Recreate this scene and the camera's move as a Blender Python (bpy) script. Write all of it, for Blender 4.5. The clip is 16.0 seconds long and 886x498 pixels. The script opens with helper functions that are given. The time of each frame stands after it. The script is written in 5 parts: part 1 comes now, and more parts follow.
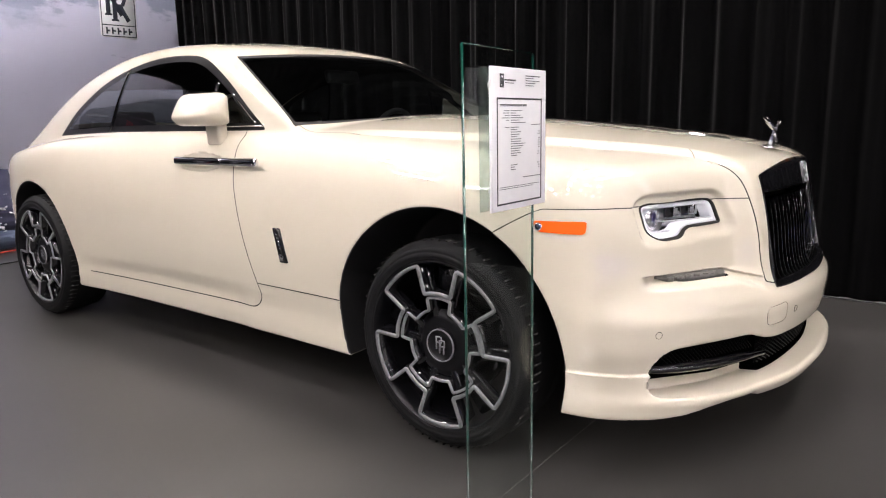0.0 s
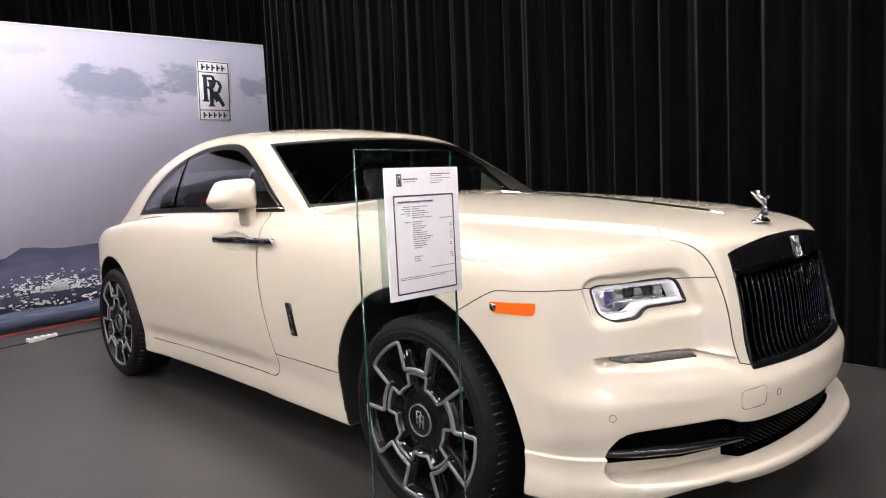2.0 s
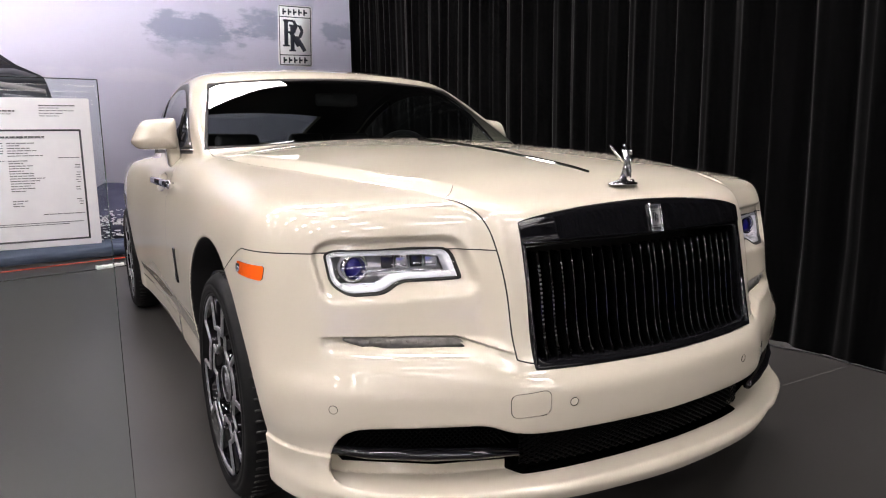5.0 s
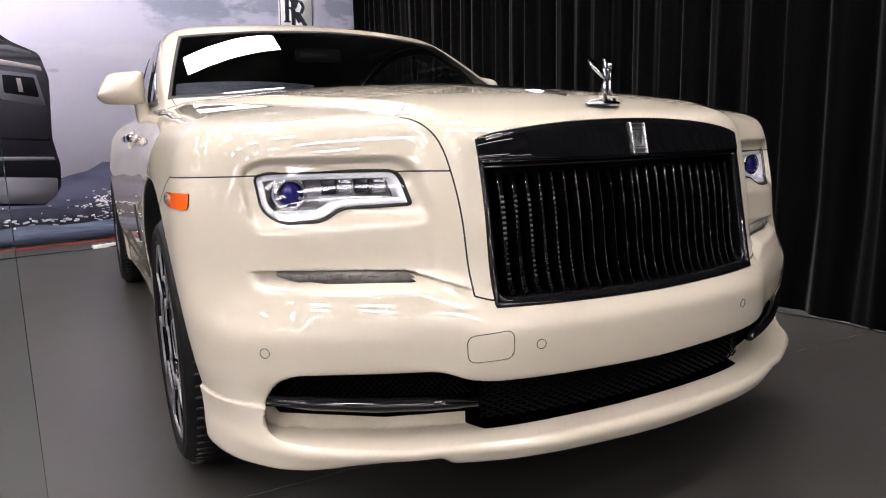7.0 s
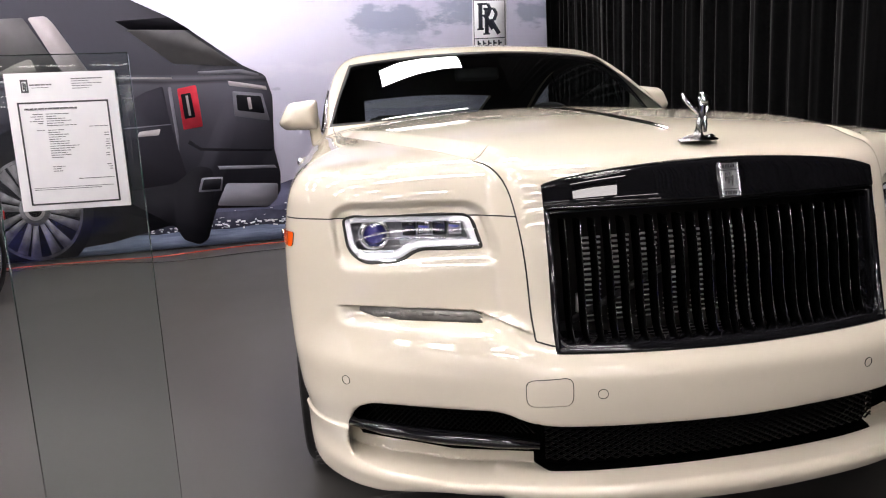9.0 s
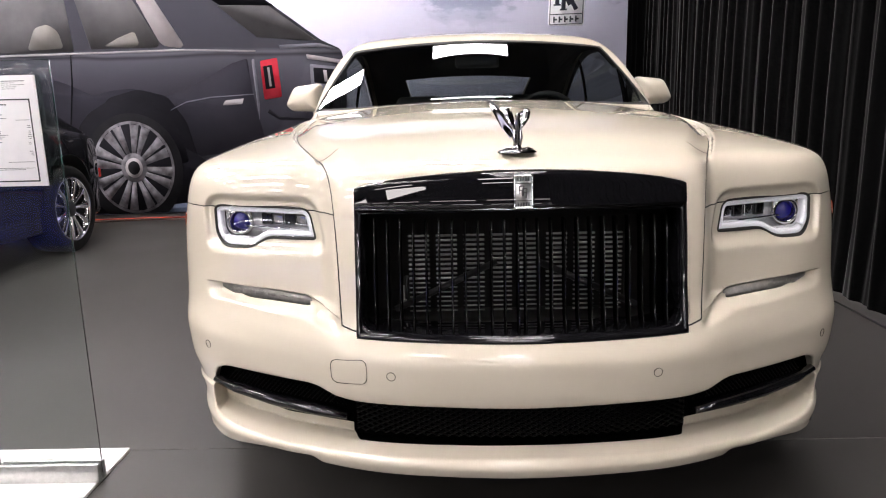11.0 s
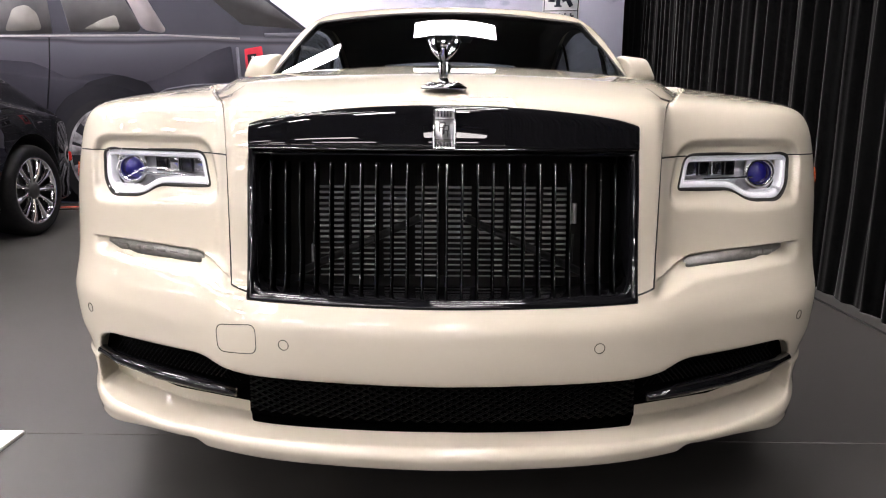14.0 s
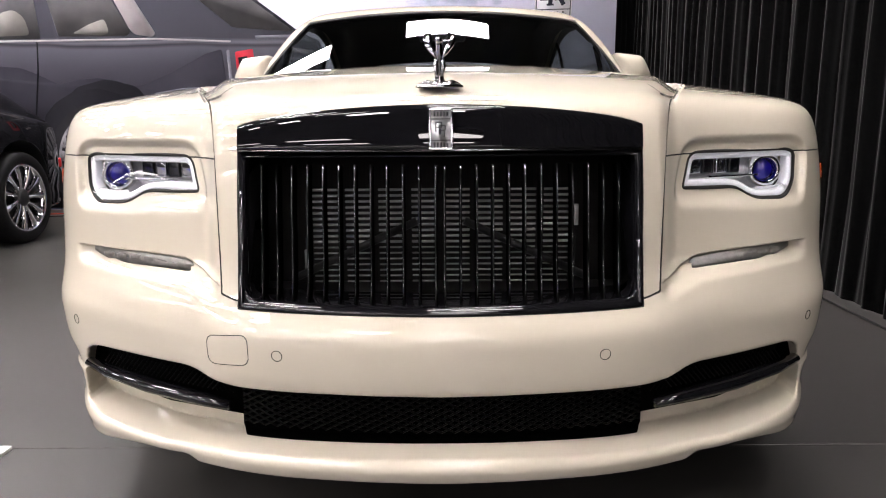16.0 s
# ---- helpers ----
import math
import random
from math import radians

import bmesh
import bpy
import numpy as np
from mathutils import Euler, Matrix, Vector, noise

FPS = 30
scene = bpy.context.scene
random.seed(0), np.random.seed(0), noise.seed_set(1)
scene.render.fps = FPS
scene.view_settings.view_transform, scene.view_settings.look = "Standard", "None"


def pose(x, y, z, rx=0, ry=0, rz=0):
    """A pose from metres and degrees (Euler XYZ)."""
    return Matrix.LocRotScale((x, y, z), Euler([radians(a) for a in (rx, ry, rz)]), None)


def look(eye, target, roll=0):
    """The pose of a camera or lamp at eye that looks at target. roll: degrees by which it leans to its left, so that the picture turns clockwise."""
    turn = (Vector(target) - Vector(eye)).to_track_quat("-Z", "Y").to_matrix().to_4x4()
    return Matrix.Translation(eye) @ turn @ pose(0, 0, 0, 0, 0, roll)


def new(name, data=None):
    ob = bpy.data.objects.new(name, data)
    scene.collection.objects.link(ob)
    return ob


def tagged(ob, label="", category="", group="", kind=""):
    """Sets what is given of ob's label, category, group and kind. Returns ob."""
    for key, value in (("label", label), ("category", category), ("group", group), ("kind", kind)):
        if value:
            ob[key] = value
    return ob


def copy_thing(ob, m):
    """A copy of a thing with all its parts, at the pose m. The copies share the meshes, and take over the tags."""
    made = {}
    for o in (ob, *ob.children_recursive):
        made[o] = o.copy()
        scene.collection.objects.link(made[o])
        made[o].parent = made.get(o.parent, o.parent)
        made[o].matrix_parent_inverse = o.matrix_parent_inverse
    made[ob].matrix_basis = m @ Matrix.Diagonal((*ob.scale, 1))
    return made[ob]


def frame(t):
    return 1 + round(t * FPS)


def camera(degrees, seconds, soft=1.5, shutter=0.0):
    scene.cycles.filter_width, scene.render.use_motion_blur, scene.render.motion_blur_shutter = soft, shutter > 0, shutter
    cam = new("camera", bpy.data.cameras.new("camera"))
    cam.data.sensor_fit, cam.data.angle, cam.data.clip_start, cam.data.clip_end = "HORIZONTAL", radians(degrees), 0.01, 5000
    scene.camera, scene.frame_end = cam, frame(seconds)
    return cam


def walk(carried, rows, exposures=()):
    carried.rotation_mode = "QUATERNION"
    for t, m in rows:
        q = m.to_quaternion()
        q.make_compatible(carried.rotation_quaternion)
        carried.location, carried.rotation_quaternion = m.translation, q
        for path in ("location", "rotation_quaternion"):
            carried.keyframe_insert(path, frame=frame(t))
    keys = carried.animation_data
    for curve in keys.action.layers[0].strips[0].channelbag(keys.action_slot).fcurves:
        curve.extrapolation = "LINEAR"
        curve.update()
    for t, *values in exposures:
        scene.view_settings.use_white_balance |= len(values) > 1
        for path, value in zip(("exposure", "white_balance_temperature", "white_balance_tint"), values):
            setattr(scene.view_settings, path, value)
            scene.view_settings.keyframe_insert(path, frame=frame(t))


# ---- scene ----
cam = camera(66.4, 16.0, 1.1)
PATH = [
    (0, (-2.688, -0.461, 1.12), (-1.131, 0.739, 0.753), -1.2),
    (0.5, (-2.654, -0.501, 1.127), (-1.109, 0.721, 0.779), -1.5),
    (1, (-2.608, -0.573, 1.137), (-1.158, 0.773, 0.839), -2.6),
    (1.5, (-2.568, -0.728, 1.157), (-1.155, 0.668, 0.922), -3.2),
    (2, (-2.448, -0.857, 1.185), (-1.083, 0.593, 1.001), -2.8),
    (2.5, (-2.187, -0.966, 1.175), (-0.891, 0.551, 1.03), -2.8),
    (3, (-2.018, -1.078, 1.17), (-0.787, 0.49, 1.006), -2.7),
    (3.5, (-1.844, -1.202, 1.194), (-0.65, 0.391, 1.008), -3.2),
    (4, (-1.607, -1.158, 1.163), (-0.459, 0.468, 0.972), -2.5),
    (4.5, (-1.418, -1.173, 1.134), (-0.39, 0.528, 0.909), -1.7),
    (5, (-1.351, -1.281, 1.125), (-0.383, 0.442, 0.82), -1.0),
    (5.2, (-1.314, -1.309, 1.111), (-0.369, 0.421, 0.775), -0.7),
    (7.3, (-1.119, -1.182, 0.928), (-0.203, 0.568, 0.612), -1.7),
    (7.5, (-1.112, -1.179, 0.926), (-0.197, 0.573, 0.62), -1.5),
    (8, (-1.076, -1.174, 0.933), (-0.229, 0.612, 0.628), -1.7),
    (8.5, (-0.994, -1.227, 0.982), (-0.387, 0.652, 0.665), -1.8),
    (8.7, (-0.942, -1.271, 1.008), (-0.457, 0.645, 0.698), -2.4),
    (10.8, (-0.212, -1.548, 1.111), (-0.23, 0.4108, 0.7114), -1.85),
    (11, (-0.168, -1.563, 1.11), (-0.1888, 0.3967, 0.7125), -1.24),
    (11.5, (-0.048, -1.533, 1.086), (-0.0458, 0.4282, 0.6952), -0.48),
    (12, (0.008, -1.4845, 1.059), (0.015, 0.4694, 0.6346), -0.61),
    (12.5, (0.005, -1.456, 1.013), (0.0089, 0.5037, 0.617), -1.4),
    (13, (0.005, -1.422, 0.969), (0.0092, 0.5453, 0.6059), -1.55),
    (13.5, (0.014, -1.375, 0.949), (-0.0074, 0.5913, 0.5871), -0.5),
    (14, (0.017, -1.346, 0.94), (-0.0054, 0.6194, 0.5711), 0.4),
    (14.5, (0.02, -1.33, 0.939), (0.0046, 0.6344, 0.5631), 0.3),
    (15, (0.018, -1.308, 0.94), (0.0186, 0.6554, 0.5601), -0.4),
    (15.5, (0.011, -1.296, 0.942), (0.0206, 0.6694, 0.5701), -1.3),
    (16, (0.01, -1.296, 0.938), (0.0026, 0.6704, 0.5711), -0.4),
]
walk(cam, [(t, look(eye, target, roll)) for t, eye, target, roll in PATH],
     [(0.0, 0.2), (2.0, 0.12), (3.5, 0.02), (5.0, -0.05), (7.5, 0.12), (8.5, 0.12), (11.0, 0.25), (12.5, 0.37), (14.5, 0.42), (16.0, 0.42)])


# ------------------------------------------------------------------ world, lights, exposure
world = bpy.data.worlds.new("hall")
world.use_nodes = True
world.node_tree.nodes["Background"].inputs[0].default_value = (0.02, 0.02, 0.022, 1)
world.node_tree.nodes["Background"].inputs[1].default_value = 0.3
scene.world = world
LAMP = 80.0
FRONT_LAMP = 48.0
FAR_LAMP = 11.0
LONG_LAMP = 14.0


# ------------------------------------------------------------------ materials
def material(name, color, rough=0.5, metal=0.0, **more):
    m = bpy.data.materials.new(name)
    m.use_nodes = True
    b = m.node_tree.nodes["Principled BSDF"]
    b.inputs["Base Color"].default_value = (*color, 1)
    b.inputs["Roughness"].default_value = rough
    b.inputs["Metallic"].default_value = metal
    for key, value in more.items():
        b.inputs[key.replace("_", " ")].default_value = value
    return m


def node(m, kind, **inputs):
    n = m.node_tree.nodes.new(kind)
    for key, value in inputs.items():
        n.inputs[key.replace("_", " ")].default_value = value
    return n


def join(m, a, out, b, into):
    m.node_tree.links.new(a.outputs[out], b.inputs[into])


def vary(m, scale, a, b, bump=0.0, detail=4.0, bump_scale=None, rough=None, stretch=None):
    """Noise between two colours, fine relief and uneven gloss."""
    p = m.node_tree.nodes["Principled BSDF"]
    co = node(m, "ShaderNodeTexCoord")
    source, out = co, "Object"
    if stretch:
        mp = node(m, "ShaderNodeMapping")
        mp.inputs["Scale"].default_value = stretch
        join(m, co, "Object", mp, "Vector")
        source, out = mp, "Vector"
    n = node(m, "ShaderNodeTexNoise", Scale=scale, Detail=detail)
    join(m, source, out, n, "Vector")
    ramp = node(m, "ShaderNodeValToRGB")
    ramp.color_ramp.elements[0].position, ramp.color_ramp.elements[1].position = 0.3, 0.7
    ramp.color_ramp.elements[0].color, ramp.color_ramp.elements[1].color = (*a, 1), (*b, 1)
    join(m, n, "Fac", ramp, "Fac")
    join(m, ramp, "Color", p, "Base Color")
    if rough:
        r = node(m, "ShaderNodeMapRange")
        r.inputs["To Min"].default_value, r.inputs["To Max"].default_value = rough
        join(m, n, "Fac", r, "Value")
        join(m, r, "Result", p, "Roughness")
    if bump:
        f = node(m, "ShaderNodeTexNoise", Scale=bump_scale or scale * 12, Detail=3.0)
        join(m, source, out, f, "Vector")
        bp = node(m, "ShaderNodeBump", Strength=bump, Distance=0.002)
        join(m, f, "Fac", bp, "Height")
        join(m, bp, "Normal", p, "Normal")
    return m


PAINT = vary(material("pearl white paint", (0.60, 0.55, 0.46), 0.45, 0.0, Coat_Weight=1.0, Coat_Roughness=0.012, Coat_IOR=1.75, Specular_IOR_Level=0.12), 900, (0.580, 0.53, 0.430), (0.610, 0.56, 0.460), rough=(0.40, 0.50))
BLACK_PAINT = vary(material("black paint", (0.006, 0.006, 0.007), 0.4, 0.0, Coat_Weight=1.0, Coat_Roughness=0.01, Specular_IOR_Level=0.0), 700, (0.005, 0.005, 0.006), (0.008, 0.008, 0.009))
# Near-black for gaskets and panel gaps; also paints the shade inside the grille.
GAP = material("gap rubber and shade black", (0.012, 0.011, 0.010), 0.8)
EDGE_BLACK = material("polished dark edge", (0.27, 0.27, 0.275), 0.08, 1.0)
GLOSS = vary(material("gloss black", (0.005, 0.005, 0.006), 0.3, 0.0, Coat_Weight=1.0, Coat_Roughness=0.006, Specular_IOR_Level=0.0), 300, (0.004, 0.004, 0.005), (0.006, 0.006, 0.007))
MATT = vary(material("matt black plastic", (0.012, 0.012, 0.013), 0.55), 120, (0.010, 0.010, 0.011), (0.016, 0.016, 0.017), bump=0.1)
LINER = vary(material("dark cabin lining", (0.010, 0.010, 0.011), 0.8), 60, (0.008, 0.008, 0.009), (0.014, 0.014, 0.015), bump=0.1)
SMOKE = vary(material("smoked lamp lens", (0.10, 0.094, 0.088), 0.3), 60, (0.15, 0.142, 0.134), (0.23, 0.22, 0.205))
WIRE = vary(material("black wire", (0.002, 0.002, 0.002), 0.5, 0.0, Specular_IOR_Level=0.06), 90, (0.0015, 0.0015, 0.0015), (0.003, 0.003, 0.003))
VANE = vary(material("black vane", (0.003, 0.003, 0.003), 0.6, 0.0, Specular_IOR_Level=0.0), 200, (0.0010, 0.0010, 0.0010), (0.002, 0.002, 0.002))
SATIN = vary(material("satin black", (0.004, 0.004, 0.005), 0.4, 0.0, Specular_IOR_Level=0.2), 200, (0.003, 0.003, 0.004), (0.005, 0.005, 0.006))
CHROME = vary(material("chrome", (0.75, 0.75, 0.77), 0.06, 1.0), 200, (0.72, 0.72, 0.74), (0.8, 0.8, 0.82))
POLISHED = vary(material("polished cast metal", (0.38, 0.38, 0.39), 0.08, 1.0), 200, (0.33, 0.33, 0.34), (0.42, 0.42, 0.43))
DARK_CHROME = vary(material("dark chrome", (0.10, 0.10, 0.11), 0.12, 1.0), 200, (0.08, 0.08, 0.09), (0.13, 0.13, 0.14))
MACHINED = vary(material("machined grey alloy", (0.24, 0.24, 0.25), 0.45, 0.35), 150, (0.17, 0.17, 0.18), (0.23, 0.23, 0.24), bump=0.05)
TYRE = vary(material("tyre rubber", (0.008, 0.008, 0.009), 0.6, Specular_IOR_Level=0.15), 40, (0.004, 0.004, 0.005), (0.008, 0.008, 0.008), bump=0.15, bump_scale=300)
LEATHER = vary(material("black leather", (0.012, 0.012, 0.013), 0.45), 30, (0.010, 0.010, 0.011), (0.018, 0.018, 0.019), bump=0.2)
ORANGE = material("amber marker lens", (0.75, 0.10, 0.01), 0.15, 0.0, Coat_Weight=1.0, Emission_Strength=0.25)
ORANGE.node_tree.nodes["Principled BSDF"].inputs["Emission Color"].default_value = (0.9, 0.12, 0.01, 1)
SILVER = vary(material("radiator aluminium", (0.2, 0.2, 0.2), 0.4, 0.3), 90, (0.34, 0.34, 0.33), (0.46, 0.46, 0.45))
FLOOR = vary(material("grey floor covering", (0.08, 0.076, 0.072), 0.42), 1.3, (0.031, 0.0295, 0.028), (0.045, 0.043, 0.041), bump=0.06, bump_scale=260, rough=(0.27, 0.42))
CURTAIN = vary(material("black velour curtain", (0.002, 0.002, 0.0022), 0.95, 0.0, Specular_IOR_Level=0.0, Sheen_Weight=0.12, Sheen_Roughness=0.35), 5, (0.0016, 0.0016, 0.0017), (0.0036, 0.0036, 0.0038), bump=0.15, bump_scale=500, stretch=(1, 1, 0.15))
HALL = vary(material("hall paint", (0.06, 0.06, 0.06), 0.8), 0.6, (0.05, 0.05, 0.05), (0.075, 0.073, 0.07), bump=0.05)
CEIL = vary(material("hall ceiling paint", (0.04, 0.04, 0.04), 0.85), 0.6, (0.03, 0.03, 0.03), (0.05, 0.05, 0.05))
WHITE = material("white plastic", (0.8, 0.8, 0.78), 0.35)
vary(WHITE, 60, (0.78, 0.78, 0.76), (0.83, 0.83, 0.81))
PAPER = vary(material("white paper", (0.86, 0.85, 0.86), 0.6, Emission_Strength=0.0), 40, (0.84, 0.83, 0.85), (0.88, 0.87, 0.88))
INK = material("printed ink", (0.05, 0.05, 0.055), 0.6)
GREY_INK = material("grey printed ink", (0.10, 0.10, 0.11), 0.6)
STEEL = vary(material("brushed steel", (0.6, 0.6, 0.6), 0.3, 1.0), 80, (0.55, 0.55, 0.55), (0.65, 0.65, 0.65))
RED_CABLE = material("red cable", (0.5, 0.05, 0.02), 0.5)
BLACK_CABLE = material("black cable", (0.01, 0.01, 0.01), 0.5)
REFLECTOR = vary(material("headlamp reflector", (0.85, 0.85, 0.9), 0.25, 0.25), 120, (0.7, 0.7, 0.76), (0.92, 0.92, 0.95))
# The ring is unlit; faint emission stands in for ceiling light on it.
LED = material("unlit led ring, faint glow", (0.85, 0.85, 0.9), 0.2, Emission_Strength=0.12, Coat_Weight=1.0)
LED.node_tree.nodes["Principled BSDF"].inputs["Emission Color"].default_value = (0.95, 0.95, 1.0, 1)
BLUE = material("blue laser lens", (0.008, 0.006, 0.15), 0.05, 0.3, Coat_Weight=1.0)


def glass(name, tint, gloss_ior=1.5, bright=1.0):
    """A thin pane: tinted see-through with mirror gloss by Fresnel."""
    m = bpy.data.materials.new(name)
    m.use_nodes = True
    t = m.node_tree
    t.nodes.clear()
    out = t.nodes.new("ShaderNodeOutputMaterial")
    mix = t.nodes.new("ShaderNodeMixShader")
    clear = t.nodes.new("ShaderNodeBsdfTransparent")
    clear.inputs[0].default_value = (*tint, 1)
    gl = t.nodes.new("ShaderNodeBsdfGlossy")
    gl.inputs["Roughness"].default_value = 0.01
    gl.inputs["Color"].default_value = (bright, bright, bright, 1)
    lw = t.nodes.new("ShaderNodeLayerWeight")
    lw.inputs["Blend"].default_value = 0.5
    pw = t.nodes.new("ShaderNodeMath")
    pw.operation, pw.inputs[1].default_value = "POWER", 5.0
    t.links.new(lw.outputs["Facing"], pw.inputs[0])
    fr = t.nodes.new("ShaderNodeMapRange")
    fr.inputs["To Min"].default_value = ((gloss_ior - 1) / (gloss_ior + 1)) ** 2
    t.links.new(pw.outputs[0], fr.inputs["Value"])
    t.links.new(fr.outputs["Result"], mix.inputs[0])
    t.links.new(clear.outputs[0], mix.inputs[1])
    t.links.new(gl.outputs[0], mix.inputs[2])
    t.links.new(mix.outputs[0], out.inputs[0])
    return m


CAR_GLASS = glass("tinted car glass", (0.56, 0.60, 0.60), 1.5)
CLEAR = glass("clear pane", (0.94, 0.965, 0.955), 1.30)
LENS = glass("clear lamp lens", (0.96, 0.96, 0.97), 1.6)
FROST = glass("frosted holder", (0.72, 0.78, 0.77), 1.3)
EDGE = material("green glass edge", (0.004, 0.035, 0.025), 0.1, 0.0, Coat_Weight=1.0)


# ------------------------------------------------------------------ small building helpers
def link(name, bm, mat, parent=None, label="", smooth=True):
    me = bpy.data.meshes.new(name)
    bm.to_mesh(me)
    bm.free()
    for p in me.polygons:
        p.use_smooth = smooth
    for mm in (mat if isinstance(mat, (list, tuple)) else [mat]):
        me.materials.append(mm)
    ob = new(name, me)
    if parent:
        ob.parent = parent
    if label:
        ob["label"] = label
    return ob


part = link


def box(bm, size, at, turn=None, bevel=0.0, segments=2):
    r = bmesh.ops.create_cube(bm, size=1.0)
    vs = r["verts"]
    bmesh.ops.scale(bm, vec=size, verts=vs)
    if bevel:
        es = list({e for v in vs for e in v.link_edges})
        g = bmesh.ops.bevel(bm, geom=es, offset=bevel, segments=segments, affect="EDGES", profile=0.5)
        vs = list({v for f in g["faces"] for v in f.verts} | {v for v in vs if v.is_valid})
    m = Matrix.Translation(at) @ (turn if turn else Matrix())
    bmesh.ops.transform(bm, matrix=m, verts=vs)
    return vs


def boxed(size, at, turn=None, bevel=0.0, segments=2):
    bm = bmesh.new()
    box(bm, size, at, turn, bevel, segments)
    return bm


def tube(bm, pts, r, sides=8, closed=False, flat=1.0):
    """A round rod along points."""
    pts = [Vector(p) for p in pts]
    n = len(pts)
    rings = []
    for i, p in enumerate(pts):
        a = pts[(i - 1) % n] if (closed or i > 0) else p
        b = pts[(i + 1) % n] if (closed or i < n - 1) else p
        d = (b - a).normalized()
        up = Vector((0, 0, 1)) if abs(d.z) < 0.9 else Vector((0, 1, 0))
        s = d.cross(up).normalized()
        u = s.cross(d)
        rr = r[i] if isinstance(r, (list, tuple)) else r
        rings.append([bm.verts.new(p + rr * (math.cos(k) * s + flat * math.sin(k) * u)) for k in (2 * math.pi * j / sides for j in range(sides))])
    for i in range(n if closed else n - 1):
        a, b = rings[i], rings[(i + 1) % n]
        for j in range(sides):
            bm.faces.new((a[j], a[(j + 1) % sides], b[(j + 1) % sides], b[j]))
    if not closed:
        bm.faces.new(list(reversed(rings[0])))
        bm.faces.new(rings[-1])
    return bm


def turned(profile, steps=64, axis="X"):
    """A closed or open profile (radius, along) turned round the x axis."""
    bm = bmesh.new()
    rings = []
    for r, a in profile:
        rings.append([bm.verts.new((a, r * math.cos(2 * math.pi * k / steps), r * math.sin(2 * math.pi * k / steps))) for k in range(steps)])
    for i in range(len(rings) - 1):
        for k in range(steps):
            bm.faces.new((rings[i][k], rings[i][(k + 1) % steps], rings[i + 1][(k + 1) % steps], rings[i + 1][k]))
    bmesh.ops.recalc_face_normals(bm, faces=bm.faces)
    return bm


def plate(outline, depth, place, bevel=0.0):
    """A flat slab from a 2D outline; place turns (u, v, w) into a point."""
    bm = bmesh.new()
    a = [bm.verts.new(place(u, v, 0.0)) for u, v in outline]
    b = [bm.verts.new(place(u, v, depth)) for u, v in outline]
    n = len(outline)
    bm.faces.new(a)
    bm.faces.new(list(reversed(b)))
    for i in range(n):
        bm.faces.new((a[i], b[i], b[(i + 1) % n], a[(i + 1) % n]))
    bmesh.ops.recalc_face_normals(bm, faces=bm.faces)
    return bm


def rounded(pts, radius, steps=5):
    """A polygon with its corners rounded."""
    out = []
    n = len(pts)
    for i in range(n):
        p, a, b = Vector(pts[i]), Vector(pts[i - 1]), Vector(pts[(i + 1) % n])
        rr = radius[i] if isinstance(radius, (list, tuple)) else radius
        da, db = (a - p), (b - p)
        k = min(rr, da.length * 0.49, db.length * 0.49)
        s, e = p + da.normalized() * k, p + db.normalized() * k
        for j in range(steps + 1):
            t = j / steps
            out.append(tuple((1 - t) ** 2 * s + 2 * t * (1 - t) * p + t * t * e))
    return out


# ------------------------------------------------------------------ smooth curves and the body's form
class Curve:
    """A natural cubic through a few knots, straight beyond its ends."""

    def __init__(self, *knots):
        self.x = np.array([k[0] for k in knots], float)
        self.y = np.array([k[1] for k in knots], float)
        n, h = len(knots), np.diff(self.x)
        a = np.eye(n)
        r = np.zeros(n)
        for i in range(1, n - 1):
            a[i, i - 1:i + 2] = h[i - 1], 2 * (h[i - 1] + h[i]), h[i]
            r[i] = 6 * ((self.y[i + 1] - self.y[i]) / h[i] - (self.y[i] - self.y[i - 1]) / h[i - 1])
        self.m, self.h = np.linalg.solve(a, r), h

    def __call__(self, q):
        q = np.asarray(q, float)
        c = np.clip(q, self.x[0], self.x[-1])
        i = np.clip(np.searchsorted(self.x, c) - 1, 0, len(self.h) - 1)
        h, a, b = self.h[i], self.x[i + 1] - c, c - self.x[i]
        m0, m1 = self.m[i], self.m[i + 1]
        v = (m0 * a ** 3 + m1 * b ** 3) / (6 * h) + (self.y[i] / h - m0 * h / 6) * a + (self.y[i + 1] / h - m1 * h / 6) * b
        s0 = (self.y[1] - self.y[0]) / self.h[0] - self.h[0] * (2 * self.m[0] + self.m[1]) / 6
        s1 = (self.y[-1] - self.y[-2]) / self.h[-1] + self.h[-1] * (2 * self.m[-1] + self.m[-2]) / 6
        return v + np.minimum(q - self.x[0], 0) * s0 + np.maximum(q - self.x[-1], 0) * s1


def step(a, b, q):
    t = np.clip((q - a) / (b - a), 0, 1)
    return t * t * t * (t * (6 * t - 15) + 10)


def smax(a, b, k):
    h = np.maximum(k - np.abs(a - b), 0) / k
    return np.maximum(a, b) + h * h * h * k / 6


def smin(a, b, k):
    return -smax(-a, -b, k)


